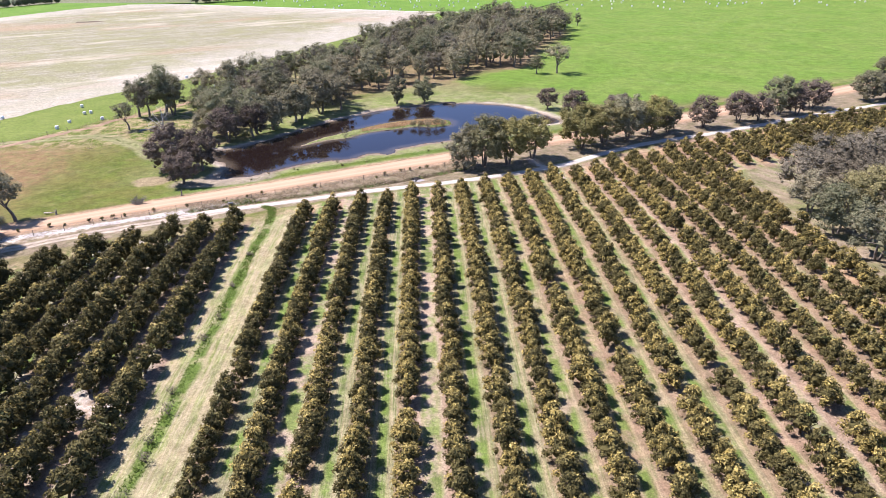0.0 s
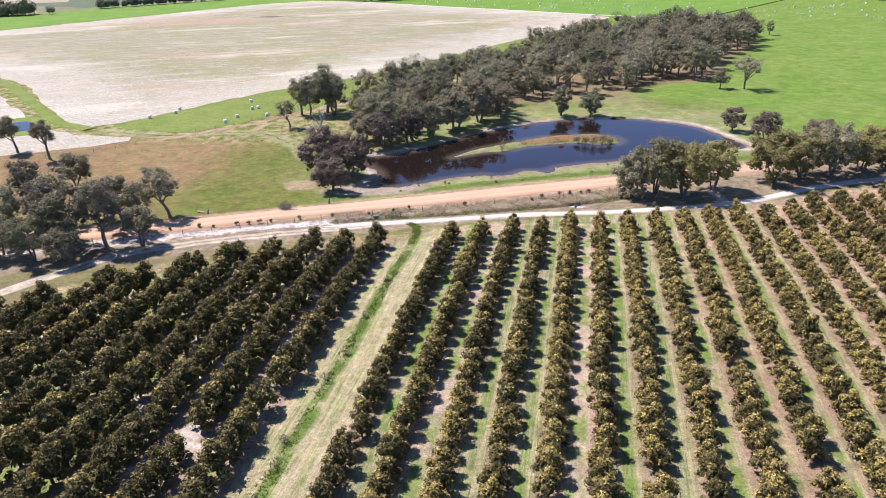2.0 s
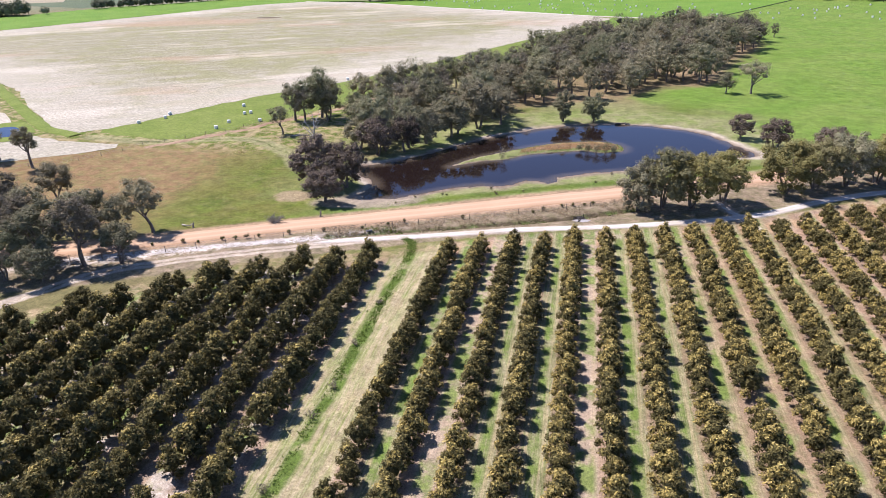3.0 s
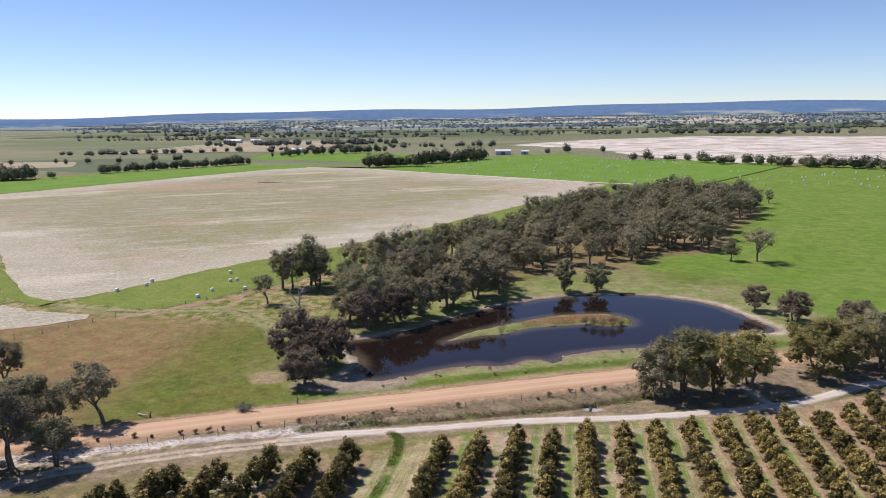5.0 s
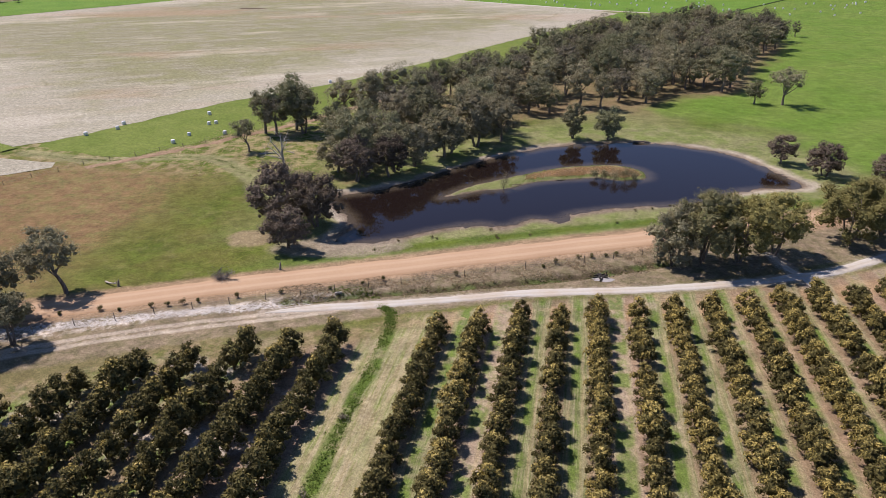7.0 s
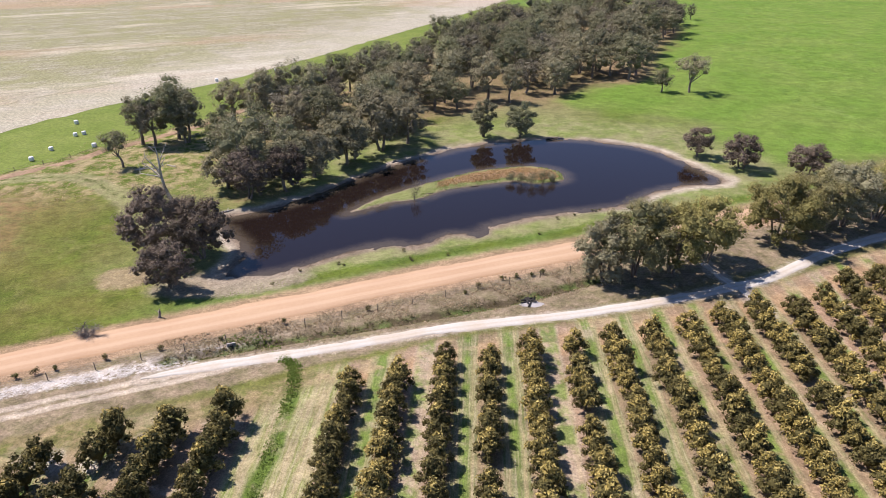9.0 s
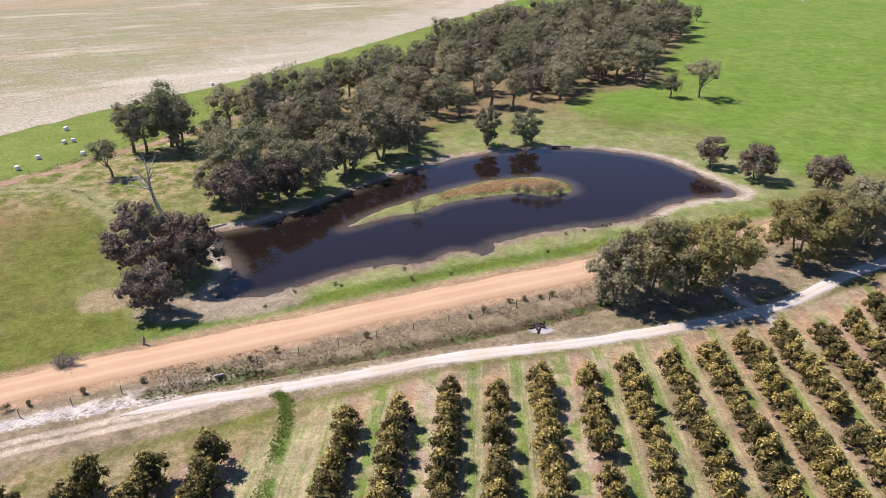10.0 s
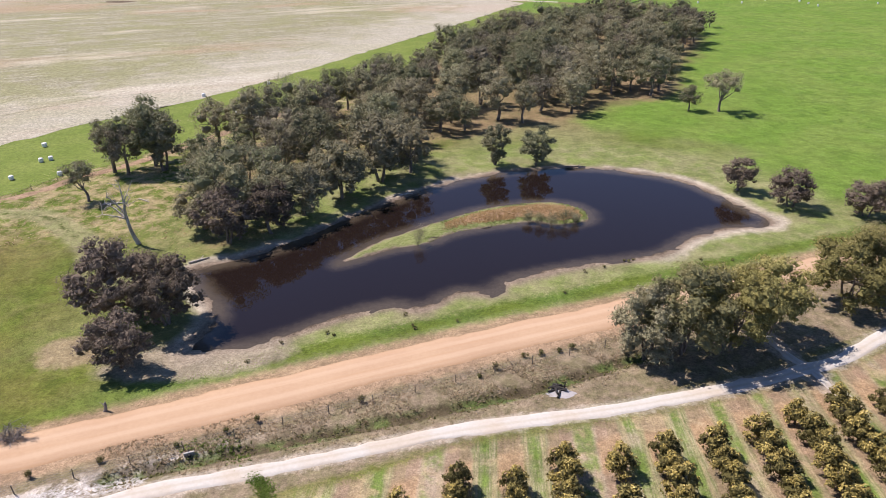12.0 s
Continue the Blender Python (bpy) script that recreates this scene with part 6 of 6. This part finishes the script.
stump(-79.6, 134.6, 1.3, "dark broken stump in the paddock")


def burnt_heap():
    rng = np.random.default_rng(91)
    ob = thing("burnt_heap", None, None, "charred logs on a patch of pale ash", "debris")
    for k in range(9):
        p = Pile()
        a = rng.uniform(-0.6, 0.6) + (math.pi / 2 if k % 4 == 0 else 0)
        c = np.array([rng.normal(0, 0.5), rng.normal(0, 0.4), 0.12 + 0.08 * (k // 3)])
        d = np.array([math.cos(a), math.sin(a), rng.normal(0, 0.12)]) * rng.uniform(0.6, 1.2)
        p.tube([c - d, c, c + d], (0.12, 0.13, 0.08), 6)
        part("charred_log", p.mesh("charred_log"), MAT["char"], ob)
    p = Pile()
    p.tube([(0.9, 0.1, 0), (0.95, 0.1, 0.6), (1.0, 0.15, 1.1)], (0.10, 0.09, 0.05), 6)
    part("charred_post", p.mesh("charred_post"), MAT["char"], ob)
    a = np.linspace(0, 2 * np.pi, 24, endpoint=False)
    bm = bmesh.new()
    ring = [bm.verts.new((1.8 * math.cos(t) * rng.uniform(0.65, 1.1) + 0.5, 1.15 * math.sin(t) * rng.uniform(0.7, 1.1) - 0.5, 0.03)) for t in a]
    mid = bm.verts.new((0, 0, 0.10))
    for i in range(24):
        bm.faces.new((mid, ring[i], ring[(i + 1) % 24]))
    part("ash_patch", bm_mesh("ash_patch", bm), MAT["ash"], ob, "pale grey ash")
    ob.matrix_basis = stand(-6.0, 153.6) @ Matrix.Translation((0, 0, 0.12))


burnt_heap()


def culvert():
    ob = thing("culvert", None, None, "small concrete culvert under the farm track", "culvert")
    bm = bmesh.new()
    bmesh.ops.create_cube(bm, size=1)
    bmesh.ops.scale(bm, vec=(1.1, 0.2, 0.4), verts=bm.verts)
    bmesh.ops.bevel(bm, geom=bm.edges[:], offset=0.04, segments=2)
    part("headwall", bm_mesh("headwall", bm), MAT["concrete"], ob)
    p = Pile()
    p.tube([(0, -0.4, -0.05), (0, 0.5, -0.05)], (0.17, 0.17), 6)
    part("pipe", p.mesh("pipe"), MAT["char"], ob)
    ob.matrix_basis = stand(-45.0, 139.6, 0.45) @ Matrix.Translation((0, 0, 0.12))


culvert()


# --- grasses, too many to count
def grasses():
    rng = np.random.default_rng(99)

    def tufts(name, spots, size, material, label, up=0.55, blades=5):
        z = ground_z(spots[:, 0], spots[:, 1])
        pile = Pile()
        base = np.repeat(np.column_stack([spots, z]), blades, 0)
        k = len(base)
        s = size * rng.uniform(0.6, 1.4, (k, 1))
        a = rng.uniform(0, 2 * np.pi, k)
        side = np.column_stack([np.cos(a), np.sin(a), np.zeros(k)])
        tilt = np.column_stack([-np.sin(a), np.cos(a), np.zeros(k)]) * rng.normal(0, 0.5, (k, 1)) + side * rng.normal(0, 0.3, (k, 1)) + (0, 0, up)
        foot = base + side * rng.normal(0, 0.25, (k, 1)) * s - (0, 0, 0.05)
        v = np.stack([foot - side * s * 0.18, foot + side * s * 0.18, foot + tilt * s + side * s * 0.12, foot + tilt * s * 0.9 - side * s * 0.16], 1)
        pile.put(v.reshape(-1, 3), np.arange(4 * k).reshape(k, 4))
        return thing(name, pile.mesh(name), MAT[material], label, "grass", kind="stuff")

    line = along(DITCH, -60, 8)

    def near_line(line, n, lo, hi, jitter=0.5):
        i = rng.uniform(0, len(line) - 1.001, n)
        j = i.astype(int)
        f = (i - j)[:, None]
        p = line[j] * (1 - f) + line[j + 1] * f
        w = line[j + 1] - line[j]
        w = w / np.linalg.norm(w, axis=1, keepdims=True)
        return p + np.column_stack([-w[:, 1], w[:, 0]]) * rng.uniform(lo, hi, (n, 1)) + rng.normal(0, jitter, (n, 2))

    bank = np.concatenate([near_line(line, 5600, 0.9, 5.4, 0.9), near_line(line, 500, -2.2, -0.8)])
    tufts("dry_grass", bank[np.sin(bank[:, 0] * 0.7) + np.sin(bank[:, 0] * 0.23 + bank[:, 1] * 0.9) > -0.7], 0.23, "bank_grass", "tall dry brown grass along the roadside drain")
    tufts("drain_grass", near_line(line, 600, -0.9, 0.9, 0.3), 0.28, "shrub", "dark rank weeds growing in the drain")
    green = np.concatenate([near_line(np.array([(-46, 140), (-42, 141.2), (-38.5, 139)]), 260, -1.2, 1.2), near_line(np.array([(-37.6, 137), (-35.2, 135), (-34.2, 131), (-33.6, 118), (-33.2, 105), (-33.0, 90), (-32.2, 52)]), 2100, -0.5, 0.5, 0.3)])
    tufts("green_grass", green, 0.24, "green_grass", "lush green grass along the swale's wet line")
    tufts("verge_grass", near_line(along(beside(ROAD, 7.0), -60, 5), 1400, -1.2, 1.2, 0.9), 0.13, "green_grass", "bright green grass strip beside the road")
    edge_line = along(beside(ROAD, 3.9), -75, 60)
    spots = near_line(edge_line, 520, -0.25, 0.25, 0.12)
    spots = spots[np.sin(spots[:, 0] * 0.55) + 0.6 * np.sin(spots[:, 0] * 1.7) > 0.35]
    tufts("verge_tufts", spots, 0.16, "shrub", "low dark weeds along the graded road edge", 0.5)
    # rushes on the island
    q = np.column_stack([rng.uniform(-26, 4, 9000), rng.uniform(194, 215, 9000)])
    d = signed(q, ISLAND)
    tufts("island_rushes", q[(d < -1.6) & (q[:, 0] > -23)][:2600], 0.34, "reed", "dense reddish-brown rushes covering the island")
    tufts("island_grass", q[(d < -0.2) & (d > -1.6)][:900], 0.2, "green_grass", "green grass fringe round the island")
    # rough straw north of the pond
    q = np.column_stack([rng.uniform(-112, -52, 9000), rng.uniform(186, 226, 9000)])
    far = to_line(q, BROOK)[0]
    q = q[(rng.random(len(q)) < 0.6) & (signed(q, POND) > 3) & (q[:, 1] > 0.05 * q[:, 0] + 194 + 3 * np.sin(q[:, 0] * 0.4)) & (far > 2)]
    tufts("straw_grass", q[:2600], 0.22, "dry_grass", "pale straw tussocks in the rough pasture")


grasses()


# ================= distant buildings and the dam =================
def shed(x, y, w, d, h, turn, label):
    ob = thing("shed", None, None, label, "shed")
    bm = bmesh.new()
    bmesh.ops.create_cube(bm, size=1)
    bmesh.ops.scale(bm, vec=(w, d, h), verts=bm.verts)
    bmesh.ops.translate(bm, vec=(0, 0, h / 2), verts=bm.verts)
    part("wall", bm_mesh("wall", bm), MAT["shed_wall"], ob)
    bm = bmesh.new()
    a, b, r = w / 2 + 0.5, d / 2 + 0.6, h + d * 0.16
    pts = [(-a, -b, h - 0.1), (a, -b, h - 0.1), (a, 0, r), (-a, 0, r), (-a, b, h - 0.1), (a, b, h - 0.1)]
    v = [bm.verts.new(p) for p in pts] + [bm.verts.new((p[0], p[1], p[2] + 0.18)) for p in pts]
    for f in ((0, 1, 2, 3), (3, 2, 5, 4)):
        bm.faces.new([v[i + 6] for i in f]), bm.faces.new([v[i] for i in reversed(f)])
    for i, j in ((0, 1), (1, 2), (2, 5), (5, 4), (4, 3), (3, 0)):
        bm.faces.new((v[i], v[j], v[j + 6], v[i + 6]))
    part("roof", bm_mesh("roof", bm), MAT["roof"], ob)
    bm = bmesh.new()
    bmesh.ops.create_cube(bm, size=1)
    bmesh.ops.scale(bm, vec=(w * 0.25, 0.12, h * 0.75), verts=bm.verts)
    bmesh.ops.translate(bm, vec=(0, -d / 2 - 0.04, h * 0.375), verts=bm.verts)
    part("door", bm_mesh("door", bm), MAT["post"], ob)
    ob.matrix_basis = Matrix.Translation((x, y, Z)) @ Matrix.Rotation(turn, 4, "Z")


shed(-112, 838, 17, 10, 4.5, 0.1, "long grey sheet-metal farm shed beside trees")
shed(-88, 846, 8, 7, 3.6, 0.1, "small grey sheet-metal shed in pasture")
shed(-640, 1180, 30, 14, 5, 0.2, "long white farm building far off")
shed(-600, 1190, 18, 12, 5, 0.2, "white farm building beside distant trees")
shed(-395, 905, 14, 9, 4, 0.0, "small pale farm shed beyond the pasture")
shed(-178, 700, 12, 8, 3.5, 0.9, "pale shed half hidden behind trees")


def dam():
    line = smooth([(-188, 200), (-183.5, 203.6), (-177, 199), (-174.5, 193.8), (-179, 191), (-185, 194)], 6, True)
    sheet("dam_bank", (line - line.mean(0)) * 1.9 + line.mean(0), Z + 0.16, MAT["strip"], "green grassy bank round a small dam", "bank", 0.3, 22, 2.0)
    pts = np.array(line)
    mesh_line = pts
    bm = bmesh.new()
    bm.faces.new([bm.verts.new((*p, Z + 0.19)) for p in mesh_line][::-1])
    bmesh.ops.triangulate(bm, faces=bm.faces[:])
    bmesh.ops.recalc_face_normals(bm, faces=bm.faces[:])
    me = bm_mesh("dam_water", bm)
    me.attributes.new("shore", "FLOAT", "POINT").data.foreach_set("value", np.full(len(me.vertices), -3.0, np.float32))
    thing("dam_water", me, MAT["water"], "small blue farm dam in stubble", "dam", kind="structure")


dam()
